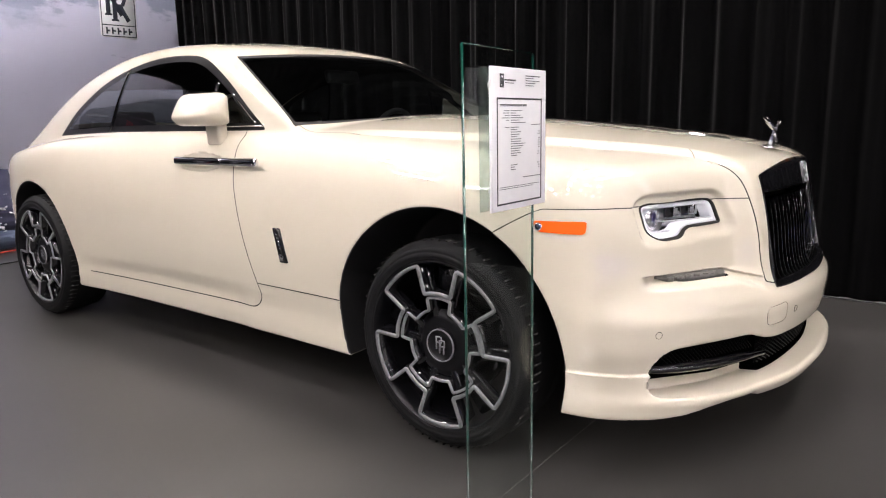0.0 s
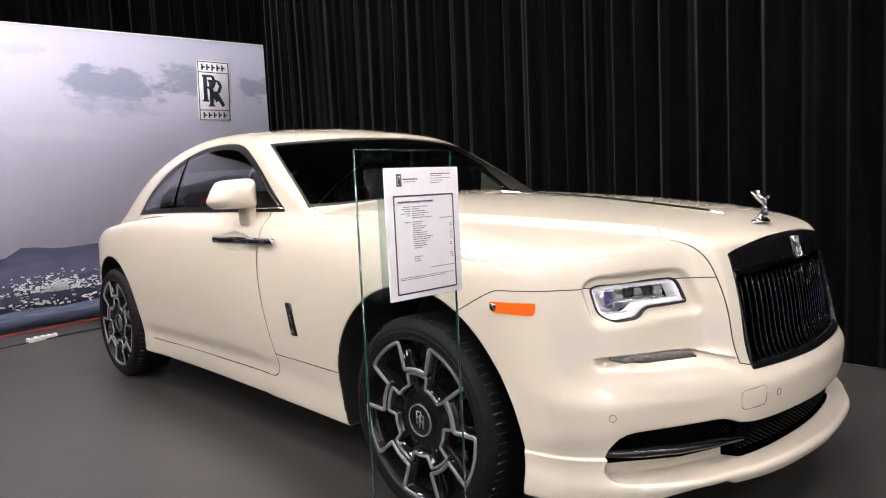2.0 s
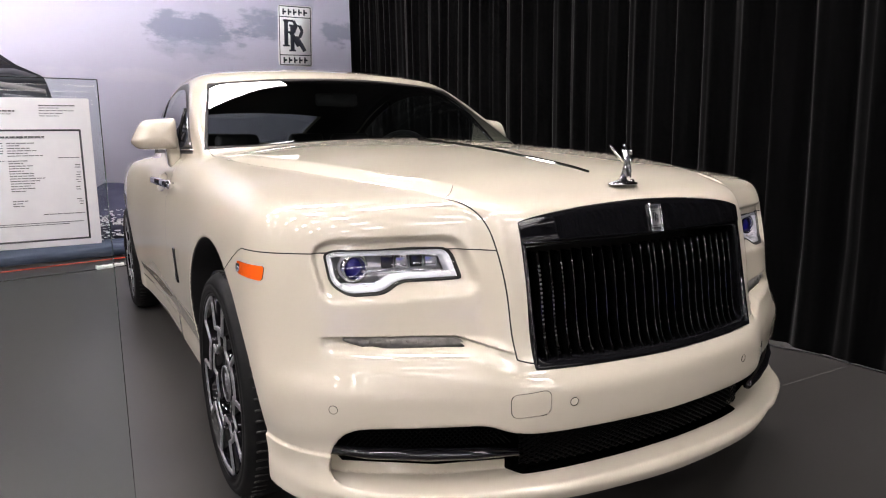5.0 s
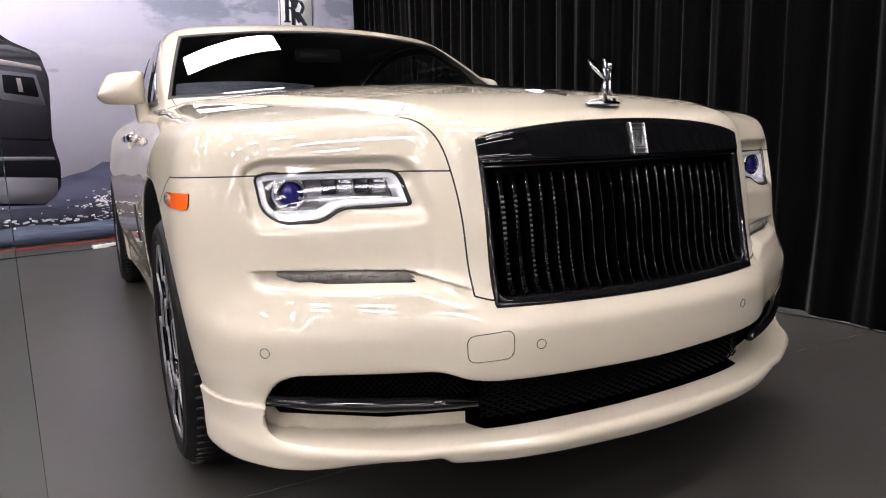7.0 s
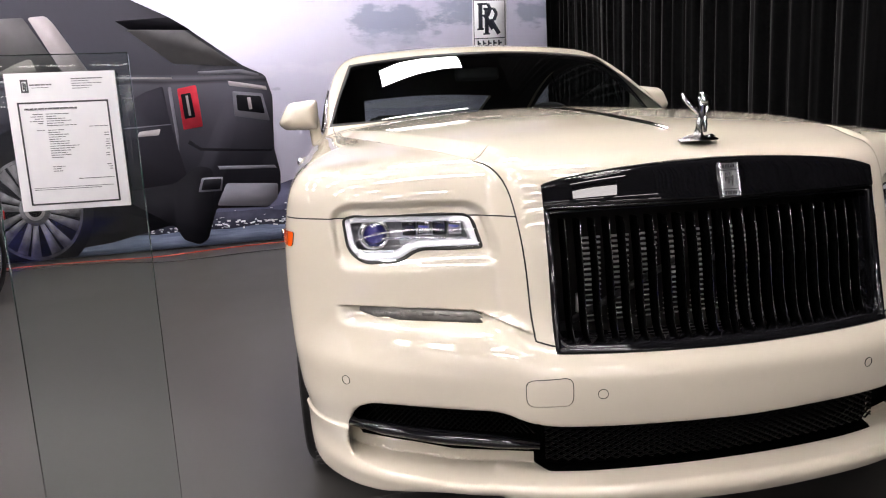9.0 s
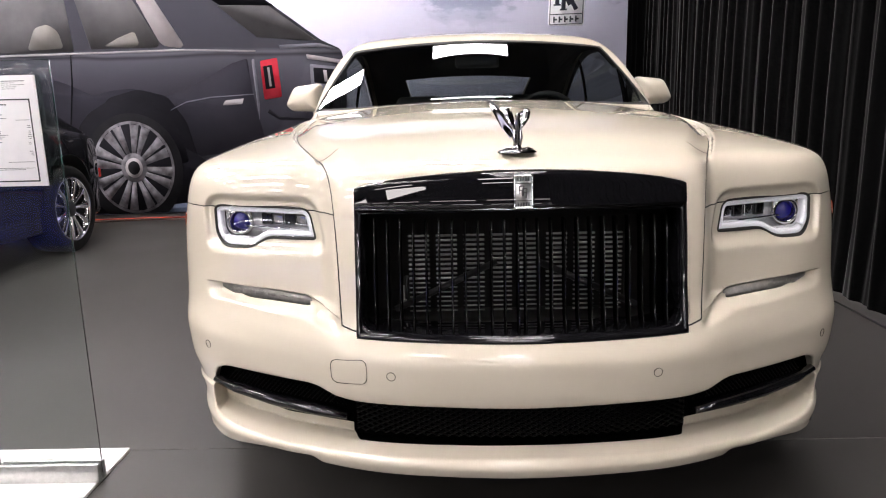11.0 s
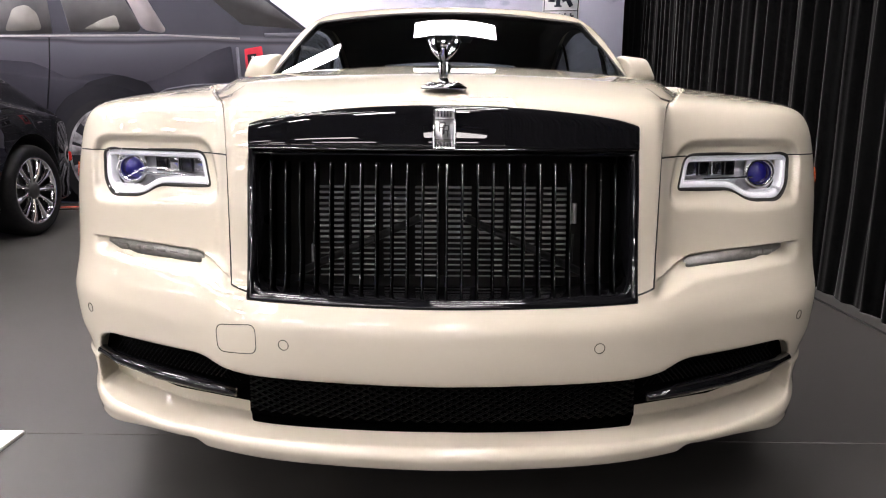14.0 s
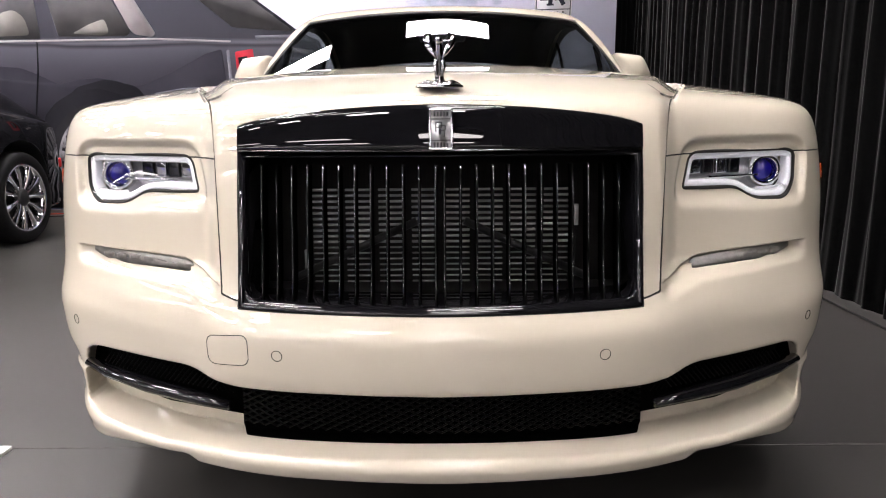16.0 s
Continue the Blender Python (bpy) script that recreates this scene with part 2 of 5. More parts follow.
def inside(poly, u, v):
    """Signed distance to a polygon, positive inside."""
    u, v = np.broadcast_arrays(np.asarray(u, float), np.asarray(v, float))
    d = np.full(u.shape, 1e9)
    s = np.ones(u.shape)
    n = len(poly)
    for i in range(n):
        (ax, ay), (bx, by) = poly[i], poly[i - 1]
        ex, ey = bx - ax, by - ay
        wx, wy = u - ax, v - ay
        t = np.clip((wx * ex + wy * ey) / (ex * ex + ey * ey + 1e-12), 0, 1)
        d = np.minimum(d, (wx - ex * t) ** 2 + (wy - ey * t) ** 2)
        c1, c2, c3 = v >= ay, v < by, ex * wy > ey * wx
        s = np.where((c1 & c2 & c3) | (~c1 & ~c2 & ~c3), -s, s)
    return -s * np.sqrt(d)


# plan of the nose, its lean, and the flanks
PLAN = Curve((-0.395, 0.052), (-0.2, 0.014), (0, 0), (0.2, 0.014), (0.395, 0.052), (0.55, 0.118), (0.7, 0.198), (0.83, 0.287), (0.98, 0.43))
LEAN_Z = Curve((0.16, -0.075), (0.22, -0.10), (0.30, -0.108), (0.40, -0.082), (0.44, -0.092), (0.50, -0.100), (0.545, -0.098), (0.58, -0.080), (0.75, -0.042), (0.93, -0.006), (1.05, 0.02))
WIDE = Curve((0.2, 0.948), (0.6, 0.968), (0.95, 0.974), (1.5, 0.963), (2.4, 0.955), (3.2, 0.960), (4.0, 0.967), (4.4, 0.918), (4.7, 0.825), (5.0, 0.71), (5.2, 0.62))
TUCK = Curve((0.18, 0.058), (0.30, 0.040), (0.37, 0.035), (0.43, 0.024), (0.55, 0.007), (0.68, 0.0), (0.80, 0.004), (0.90, 0.018), (1.0, 0.05), (1.08, 0.095), (1.16, 0.17))
HOOD = Curve((-0.1, 0.925), (0.0, 0.968), (0.1, 1.000), (0.25, 1.038), (0.45, 1.068), (0.8, 1.108), (1.2, 1.140), (1.6, 1.158), (2.2, 1.14), (3.0, 1.12), (4.0, 1.105), (4.4, 1.075), (4.8, 1.03), (5.1, 0.965), (5.3, 0.90))
CROWN = Curve((0, 0.05), (0.45, 0.046), (1.0, 0.055), (1.7, 0.058), (2.5, 0.03), (4.0, 0.045), (5.0, 0.085))
SEAM_X = Curve((-0.1, 0.415), (0.0, 0.432), (0.07, 0.452), (0.22, 0.508), (0.5, 0.612), (0.9, 0.705), (1.3, 0.755), (1.7, 0.785))
ROOF = Curve((1.4, 1.30), (2.0, 1.45), (2.45, 1.546), (2.9, 1.578), (3.4, 1.544), (3.8, 1.450), (4.2, 1.320), (4.6, 1.18), (5.0, 1.05), (5.3, 0.94))
SIDE_IN = Curve((1.02, 0.848), (1.10, 0.826), (1.20, 0.807), (1.30, 0.780), (1.40, 0.746), (1.50, 0.698))
SIDE_PLAN = Curve((1.4, -0.03), (2.0, 0.0), (2.6, 0.008), (3.2, -0.012), (3.9, -0.075), (4.5, -0.17), (5.2, -0.30))

HEADLAMP = rounded([(0.811, 0.868), (0.788, 0.876), (0.527, 0.874), (0.508, 0.798), (0.648, 0.795), (0.688, 0.770), (0.772, 0.768), (0.804, 0.795)], [0.02, 0.02, 0.025, 0.01, 0.02, 0.03, 0.03, 0.03])
SLOT = rounded([(0.785, 0.664), (0.72, 0.662), (0.535, 0.650), (0.522, 0.636), (0.72, 0.640)], [0.003, 0.03, 0.008, 0.006, 0.04])
MOUTH = rounded([(0.0, 0.424), (0.40, 0.426), (0.455, 0.432), (0.505, 0.454), (0.775, 0.452), (0.81, 0.438), (0.834, 0.385), (0.834, 0.309), (0.60, 0.298), (0.42, 0.303), (0.0, 0.309),
                 (-0.42, 0.303), (-0.60, 0.298), (-0.834, 0.309), (-0.834, 0.385), (-0.81, 0.438), (-0.775, 0.452), (-0.505, 0.454), (-0.455, 0.432), (-0.40, 0.426)],
                [0.01, 0.02, 0.03, 0.04, 0.03, 0.03, 0.03, 0.03, 0.05, 0.03, 0.01, 0.03, 0.05, 0.03, 0.03, 0.03, 0.03, 0.04, 0.03, 0.02], 4)


def arch_top(x):
    return 0.973 - 0.20 * x ** 2 - 0.006 * (np.abs(x) / 0.395) ** 12


def grille_hole(x, z):
    ax = np.abs(x)
    return np.minimum(np.minimum(0.3955 - ax, arch_top(x) - z), z - (0.581 + 0.02 * ax ** 2))


def nose(x, z):
    """How far back the front face stands."""
    ax = np.abs(x)
    y = PLAN(ax) + LEAN_Z(z)
    up = step(0.615, 0.665, z)
    y = y + 0.045 * up * step(0.425, 0.50, ax) * (1 - step(0.52, 0.86, ax))
    brow = inside(HEADLAMP, ax, z)
    y = y + 0.020 * step(-0.036, -0.012, brow + 0.3 * np.maximum(0, 0.80 - z)) * step(0.74, 0.80, z + 0 * ax)
    shelf = step(0.852, 0.79, ax) * step(0.425, 0.47, ax)
    crease = 0.668 - 0.05 * np.maximum(0, 0.76 - ax) - 0.30 * np.maximum(0, 0.535 - ax)
    y = y + 0.024 * shelf * step(crease - 0.048, crease - 0.010, z) * (1 - step(crease - 0.002, crease + 0.005, z))
    y = y + 0.042 * (1 - step(0.30, 0.40, z)) * step(0.72, 0.95, ax) - 0.010 * np.exp(-((z - 0.290) / 0.02) ** 2) * (1 - step(0.80, 0.95, ax)) - 0.009 * (1 - step(0.374, 0.384, z)) * step(0.50, 0.60, ax)
    y = y + 0.010 * step(0.40, 0.53, ax + 0.30 * (z - 0.50)) * (1 - step(0.525, 0.590, z - 0.05 * (ax - 0.5))) * (1 - step(0.66, 0.92, ax)) * step(0.36, 0.42, z)
    return y


def lower(x, y, z):
    ax = np.abs(x)
    front = (nose(x, z) - y) * 0.93
    side = ax - (WIDE(y) + 0.007 * (1 - step(0.374, 0.384, z)) * (1 - step(0.70, 0.80, y)) - TUCK(z) * (1 - 0.25 * step(2.5, 4.0, y) - 0.15 * (1 - step(0.55, 0.95, y)) * (1 - step(0.5, 0.7, z))))
    side = side + 0.007 * (1 - step(0.37, 0.47, z + 0.02 * step(2.3, 3.4, y))) * step(1.96, 2.10, y) * (1 - step(3.35, 3.52, y))
    u = ax - SEAM_X(np.clip(y, 0.0, 1.7))
    valley = 0.017 * step(-0.07, -0.001, u) * (1 - step(0.003, 0.017, u)) * step(0.08, 0.30, y) * (1 - step(1.30, 1.50, y))
    top = z + valley - (HOOD(y) - CROWN(y) * (ax / 0.75) ** 2 - 0.014 * step(-0.08, 0.05, u) * (1 - step(0.9, 1.7, y)) * step(0.0, 0.3, y))
    side = side + 0.020 * np.maximum(0, 1 - ((y - 2.27) / 0.165) ** 2 - ((z - 0.968) / 0.042) ** 2) ** 0.7
    back = (y - (5.12 - 0.35 * ax ** 2 - 0.06 * (z - 0.6))) * 0.98
    d = smax(front, side, 0.14 + 0.07 * (1 - step(0.34, 0.46, z)))
    d = smax(d, top, 0.09 + 0.07 * step(0.3, 0.9, y) * (1 - step(1.4, 2.2, y)))
    d = smax(d, back, 0.15)
    floor_z = 0.256 + (0.015 * step(0.49, 0.53, ax) - 0.040 * step(0.55, 0.95, ax)) * (1 - step(0.5, 0.6, y)) - 0.024 * step(0.5, 1.0, y)
    d = smax(d, floor_z - z, 0.020)
    return d


def cabin(x, y, z):
    ax = np.abs(x)
    side = (ax - (SIDE_IN(np.maximum(z, 0.9)) + SIDE_PLAN(y))) * 0.88
    roof = (z - (ROOF(y) - 0.030 * (ax / 0.55) ** 2)) * 0.93
    screen = (1.566 + (1.66 + 0.434 * ax ** 2) * (z - 1.13) + 0.275 * ax ** 2 + 0.576 * (z - 1.30) ** 2 - y) * 0.45
    d = smax(side, roof, 0.13)
    return smax(smax(d, screen, 0.035), 0.96 - z, 0.03)


def carbody(x, y, z):
    ax = np.abs(x)
    d = smin(lower(x, y, z), cabin(x, y, z), 0.035)
    for cy, r in ((0.915, 0.476), (4.002, 0.452)):
        wheel = smax(np.sqrt((y - cy) ** 2 + (z - 0.37) ** 2 + 1e-9) - r, 0.60 - ax, 0.03)
        d = smax(d, -wheel, 0.012)
    pocket = np.maximum(-inside(MOUTH, x, z), y - (PLAN(ax) + LEAN_Z(0.4 + 0 * z) + 0.085))
    return smax(d, -pocket, 0.011)


def normal_at(p):
    e = 0.0015
    g = np.stack([carbody(p[:, 0] + (e if i == 0 else 0), p[:, 1] + (e if i == 1 else 0), p[:, 2] + (e if i == 2 else 0))
                  - carbody(p[:, 0] - (e if i == 0 else 0), p[:, 1] - (e if i == 1 else 0), p[:, 2] - (e if i == 2 else 0)) for i in range(3)], 1) / (2 * e)
    size = np.linalg.norm(g, axis=1, keepdims=True) + 1e-9
    return g / size, size[:, 0]


def skin():
    """The form's surface for x >= 0 as points, normals and triangles."""
    gx = np.concatenate([np.arange(-0.016, 0.44, 0.0085), np.arange(0.44, 0.80, 0.0068), np.arange(0.80, 1.0, 0.0085)])
    gy = np.concatenate([np.arange(-0.20, 0.55, 0.0065), np.arange(0.55, 1.6, 0.013), np.arange(1.6, 5.32, 0.022)])
    gz = np.concatenate([np.arange(0.15, 0.345, 0.0085), np.arange(0.345, 0.395, 0.005), np.arange(0.395, 0.605, 0.0085), np.arange(0.605, 0.69, 0.0042), np.arange(0.69, 0.86, 0.0085), np.arange(0.86, 0.912, 0.005), np.arange(0.912, 1.59, 0.0085)])
    f = np.empty((len(gx), len(gy), len(gz)), np.float32)
    for j in range(0, len(gy), 24):
        f[:, j:j + 24] = carbody(gx[:, None, None], gy[None, j:j + 24, None], gz[None, None, :])
    neg = f < 0
    count = np.zeros(tuple(n - 1 for n in f.shape), np.int8)
    corners = [(a, b, c) for a in (0, 1) for b in (0, 1) for c in (0, 1)]
    nx, ny, nz = count.shape
    for a, b, c in corners:
        count += neg[a:a + nx, b:b + ny, c:c + nz]
    ci, cj, ck = np.nonzero((count > 0) & (count < 8))
    ident = np.full(count.shape, -1, np.int32)
    ident[ci, cj, ck] = np.arange(len(ci))
    total, hits = np.zeros((len(ci), 3)), np.zeros(len(ci))
    grids = (gx, gy, gz)
    for p in corners:
        for axis in range(3):
            if p[axis]:
                continue
            q = list(p)
            q[axis] = 1
            fa = f[ci + p[0], cj + p[1], ck + p[2]].astype(float)
            fb = f[ci + q[0], cj + q[1], ck + q[2]].astype(float)
            m = (fa < 0) != (fb < 0)
            t = np.where(m, fa / np.where(m, fa - fb, 1), 0)
            for c, idx in enumerate((ci, cj, ck)):
                pa, pb = grids[c][idx + p[c]], grids[c][idx + q[c]]
                total[:, c] += m * (pa + t * (pb - pa))
            hits += m
    v = total / hits[:, None]
    for _ in range(3):
        n, g = normal_at(v)
        d = np.clip(carbody(v[:, 0], v[:, 1], v[:, 2]) / np.maximum(g, 0.3), -0.006, 0.006)
        v = v - n * d[:, None]
    tris = []
    for axis in range(3):
        b, c = [(1, 2), (2, 0), (0, 1)][axis]
        lo = [slice(1, -1)] * 3
        lo[axis] = slice(0, -1)
        hi = list(lo)
        hi[axis] = slice(1, None)
        s0, s1 = neg[tuple(lo)], neg[tuple(hi)]
        e = np.array(np.nonzero(s0 != s1))
        flip = s1[tuple(e)]
        base = e.copy()
        for k in range(3):
            if k != axis:
                base[k] += 1

        def cell(db, dc):
            i = base.copy()
            i[b] += db
            i[c] += dc
            return ident[tuple(i)]
        quad = np.stack([cell(-1, -1), cell(0, -1), cell(0, 0), cell(-1, 0)], 1)
        quad[flip] = quad[flip][:, ::-1]
        tris += [quad[:, [0, 1, 2]], quad[:, [0, 2, 3]]]
    t = np.concatenate(tris)
    t = t[(t >= 0).all(1)]
    n, _ = normal_at(v)
    return v, n, t


def clip(piece, value):
    """Cuts a surface exactly along value = 0: (where value > 0, where it is below)."""
    v, n, t = piece
    s = value(v) if callable(value) else value
    s = np.where(np.abs(s) < 1e-6, 1e-6, s)
    pos = s[t] > 0
    k = pos.sum(1)
    out = []
    cut = (k == 1) | (k == 2)
    tc, pc, kc = t[cut], pos[cut], k[cut]
    lone = np.where((kc == 1)[:, None], pc, ~pc).argmax(1)
    r = np.arange(len(tc))
    a, b, c = tc[r, lone], tc[r, (lone + 1) % 3], tc[r, (lone + 2) % 3]

    def between(i, j):
        w = (s[i] / (s[i] - s[j]))[:, None]
        nn = n[i] + w * (n[j] - n[i])
        return v[i] + w * (v[j] - v[i]), nn / (np.linalg.norm(nn, axis=1, keepdims=True) + 1e-9)
    vab, nab = between(a, b)
    vac, nac = between(a, c)
    base = len(v)
    iab, iac = base + r, base + len(r) + r
    v2, n2 = np.concatenate([v, vab, vac]), np.concatenate([n, nab, nac])
    tip = np.stack([a, iab, iac], 1)
    rest = np.concatenate([np.stack([iab, b, c], 1), np.stack([iab, c, iac], 1)])
    one = kc == 1
    two = np.concatenate([one, one])
    for keep, mine in ((k == 3, True), (k == 0, False)):
        tt = np.concatenate([t[keep], tip[one == mine], rest[two != mine]])
        used, inv = np.unique(tt, return_inverse=True)
        out.append((v2[used], n2[used], inv.reshape(tt.shape)))
    return out


def weld(pieces):
    vs, ns, ts, k = [], [], [], 0
    for v, n, t in pieces:
        vs.append(v), ns.append(n), ts.append(t + k)
        k += len(v)
    return np.concatenate(vs), np.concatenate(ns), np.concatenate(ts)


def mirror(piece):
    v, n, t = piece
    f = np.array([-1, 1, 1])
    return v * f, n * f, t[:, ::-1]


def shifted(piece, d):
    v, n, t = piece
    return v + n * d, n, t


def surface(name, piece, mat, parent=None, label=""):
    v, n, t = piece
    me = bpy.data.meshes.new(name)
    me.vertices.add(len(v))
    me.vertices.foreach_set("co", v.astype(np.float32).ravel())
    me.loops.add(len(t) * 3)
    me.loops.foreach_set("vertex_index", t.astype(np.int32).ravel())
    me.polygons.add(len(t))
    me.polygons.foreach_set("loop_start", np.arange(0, len(t) * 3, 3, dtype=np.int32))
    me.polygons.foreach_set("loop_total", np.full(len(t), 3, np.int32))
    me.polygons.foreach_set("use_smooth", np.ones(len(t), bool))
    me.update(calc_edges=True)
    me.validate()
    me.normals_split_custom_set_from_vertices(n.astype(np.float32))
    me.materials.append(mat)
    ob = new(name, me)
    if parent:
        ob.parent = parent
    if label:
        ob["label"] = label
    return ob


# ------------------------------------------------------------------ the panels of the body
WINDOW = rounded([(1.91, 1.103), (2.23, 1.345), (2.46, 1.458), (2.80, 1.482), (3.14, 1.447), (3.48, 1.355), (3.78, 1.225), (4.02, 1.088), (3.2, 1.106)], [0.02, 0.15, 0.12, 0.2, 0.2, 0.2, 0.1, 0.012, 0.4], 6)
MARKER = rounded([(0.535, 0.831), (0.376, 0.834), (0.378, 0.797), (0.520, 0.799)], [0.012, 0.006, 0.012, 0.014])
DOOR = rounded([(2.04, 1.115), (2.02, 0.95), (1.95, 0.66), (1.875, 0.40), (1.93, 0.345), (2.2, 0.345), (3.48, 0.335), (3.48, 1.115)], [0.0001, 0.2, 0.2, 0.06, 0.05, 0.1, 0.02, 0.0001], 6)


def screen_field(v):
    x, y, z = np.abs(v[:, 0]), v[:, 1], v[:, 2]
    edge = 0.788 - 0.36 * (z - 1.13) - 0.16 * (z - 1.13) ** 2
    ok = np.minimum(np.minimum(edge - x, 1.463 - 0.07 * x ** 2 - z), (y - (1.605 + 0.255 * x ** 2)) * 0.5)
    rim = np.minimum(ok, 0.6)
    return np.where((y < 2.75) & (z > 1.06), rim, -1.0)


def build_panels():
    s = skin()
    s, _ = clip(s, lambda v: v[:, 0])
    seams = []

    def gap(piece, field, g=0.0019, rear_limit=0):
        def even(v, n):
            e = 0.002
            f = field(v)
            d = np.stack([field(v + e * np.eye(3)[i]) - field(v - e * np.eye(3)[i]) for i in range(3)], 1) / (2 * e)
            d = d - (d * n).sum(1, keepdims=True) * n
            return f / np.clip(np.linalg.norm(d, axis=1), 0.25, 4.0)
        a, rest = clip(piece, even(piece[0], piece[1]) - g)
        band, b = clip(rest, even(rest[0], rest[1]) + g)
        if rear_limit:
            hidden, band = clip(band, lambda v: v[:, 1] - rear_limit)
            b = weld([b, hidden])
        seams.append(shifted(band, -0.003))
        return a, b
    out = {}
    front = lambda v, d: np.where(v[:, 1] < 0.62, d, -1.0)
    _, s = clip(s, lambda v: np.where(v[:, 1] < 0.20, grille_hole(v[:, 0], v[:, 2]), -1.0))
    out["lamp"], s = clip(s, lambda v: front(v, inside(HEADLAMP, v[:, 0], v[:, 2])))
    _, s = clip(s, lambda v: front(v, inside(SLOT, v[:, 0], v[:, 2])))
    for key, cy, r in (("well_front", 0.915, 0.476), ("well_rear", 4.002, 0.452)):
        out[key], s = clip(s, lambda v: np.where(v[:, 0] > 0.5, r + 0.0035 - np.hypot(v[:, 1] - cy, v[:, 2] - 0.37), -1.0))
    out["throat"], s = clip(s, lambda v: np.where(v[:, 1] < 0.5, np.minimum(inside(MOUTH, v[:, 0], v[:, 2]) + 0.012, v[:, 1] - PLAN(v[:, 0]) - float(LEAN_Z(0.4)) - 0.042 - 0.045 * (1 - step(0.350, 0.372, v[:, 2])) * step(0.40, 0.43, np.abs(v[:, 0]))), -1.0))
    out["marker"], s = clip(s, lambda v: np.where((v[:, 0] > 0.8) & (v[:, 1] < 0.7), inside(MARKER, v[:, 1], v[:, 2]), -1.0))
    out["screen"], s = clip(s, lambda v: screen_field(v))
    band, s = clip(s, lambda v: screen_field(v) + 0.012)
    seams.append(shifted(band, -0.002))
    side = lambda v: np.where(v[:, 0] > 0.35, inside(WINDOW, v[:, 1], v[:, 2]), -1.0)
    out["frame"], s = clip(s, lambda v: side(v))
    out["window"], out["frame"] = clip(out["frame"], lambda v: side(v) - 0.032)
    out["rear_screen"], s = clip(s, lambda v: np.minimum(np.minimum(v[:, 1] - 3.93, 4.62 - v[:, 1]), np.where(v[:, 2] > 1.1, 0.50 - 0.06 * (v[:, 1] - 3.9) - v[:, 0], -1.0)))
    out["bonnet"], s = gap(s, lambda v: np.where(v[:, 1] < 1.9, np.minimum(np.minimum(SEAM_X(v[:, 1]) - v[:, 0], v[:, 2] - (0.60 + 0.02 * step(0.40, 0.45, v[:, 0]) * 0 + 0.3 * np.maximum(0, v[:, 0] - 0.40))), (1.625 + 0.255 * v[:, 0] ** 2 - v[:, 1])), -1.0))
    seam_z = lambda v: 0.870 - 0.02 * np.maximum(0, v[:, 1] - 0.30) - 0.55 * np.maximum(0, v[:, 1] - 0.50) ** 2 / (np.maximum(0, v[:, 1] - 0.50) + 0.04) - v[:, 2]
    out["bumper"], s = gap(s, lambda v: np.where(v[:, 1] < 0.92, seam_z(v), -1.0), 0.0016)
    out["door"], s = gap(s, lambda v: np.where(v[:, 0] > 0.5, inside(DOOR, v[:, 1], v[:, 2]), -1.0), 0.0027, 3.42)
    fender, s = clip(s, lambda v: np.where(v[:, 2] > 0.3, np.minimum(1.98 + 0.3 * np.maximum(0, v[:, 2] - 0.9) - v[:, 1], v[:, 0] - 0.45), -1.0))
    fender, sill = gap(fender, lambda v: v[:, 2] - 0.461, 0.0022)
    s = weld([s, sill])
    out["fender"], out["rest"] = fender, s
    out["seams"] = weld(seams)
    return out

# ------------------------------------------------------------------ the hall
def slab(name, x0, x1, y0, y1, z0, z1, mat, label, kind="structure"):
    bm = boxed((x1 - x0, y1 - y0, z1 - z0), ((x0 + x1) / 2, (y0 + y1) / 2, (z0 + z1) / 2))
    ob = link(name, bm, mat, smooth=False)
    return tagged(ob, label, name.split("_")[0], kind=kind)


slab("floor", -60, 45, -125, 60, -0.1, 0.0, FLOOR, "grey vinyl floor covering of the show stand")
slab("ceiling", -60, 45, -125, 60, 8.5, 8.7, CEIL, "dark ceiling of the exhibition hall")
slab("wall_north", -60, 45, 59.8, 60, 0, 8.5, HALL, "plain grey wall of the exhibition hall")
slab("wall_south", -60, 45, -125, -124.8, 0, 8.5, HALL, "plain grey wall of the exhibition hall")
slab("wall_west", -60, -59.8, -124.8, 59.8, 0, 8.5, HALL, "plain grey wall of the exhibition hall")
slab("wall_east", 44.8, 45, -124.8, 59.8, 0, 8.5, HALL, "plain grey wall of the exhibition hall")

lamp_mat = bpy.data.materials.new("ceiling light diffuser")
lamp_mat.use_nodes = True
em = lamp_mat.node_tree.nodes["Principled BSDF"]
em.inputs["Emission Color"].default_value = (1.0, 0.925, 0.918, 1)
em.inputs["Emission Strength"].default_value = LAMP
em.inputs["Base Color"].default_value = (0.8, 0.8, 0.8, 1)


def ceiling_light(at, size, glow=None):
    e = new("ceiling_light")
    e.location = at
    part("housing", boxed((size[0] + 0.08, size[1] + 0.08, 0.10), (0, 0, 0.055), bevel=0.01), MATT, e)
    part("diffuser", boxed((size[0], size[1], 0.02), (0, 0, -0.006)), glow or lamp_mat, e, "glowing white diffuser")
    return tagged(e, "rectangular white light panel under the hall ceiling", "ceiling light", "ceiling lights")


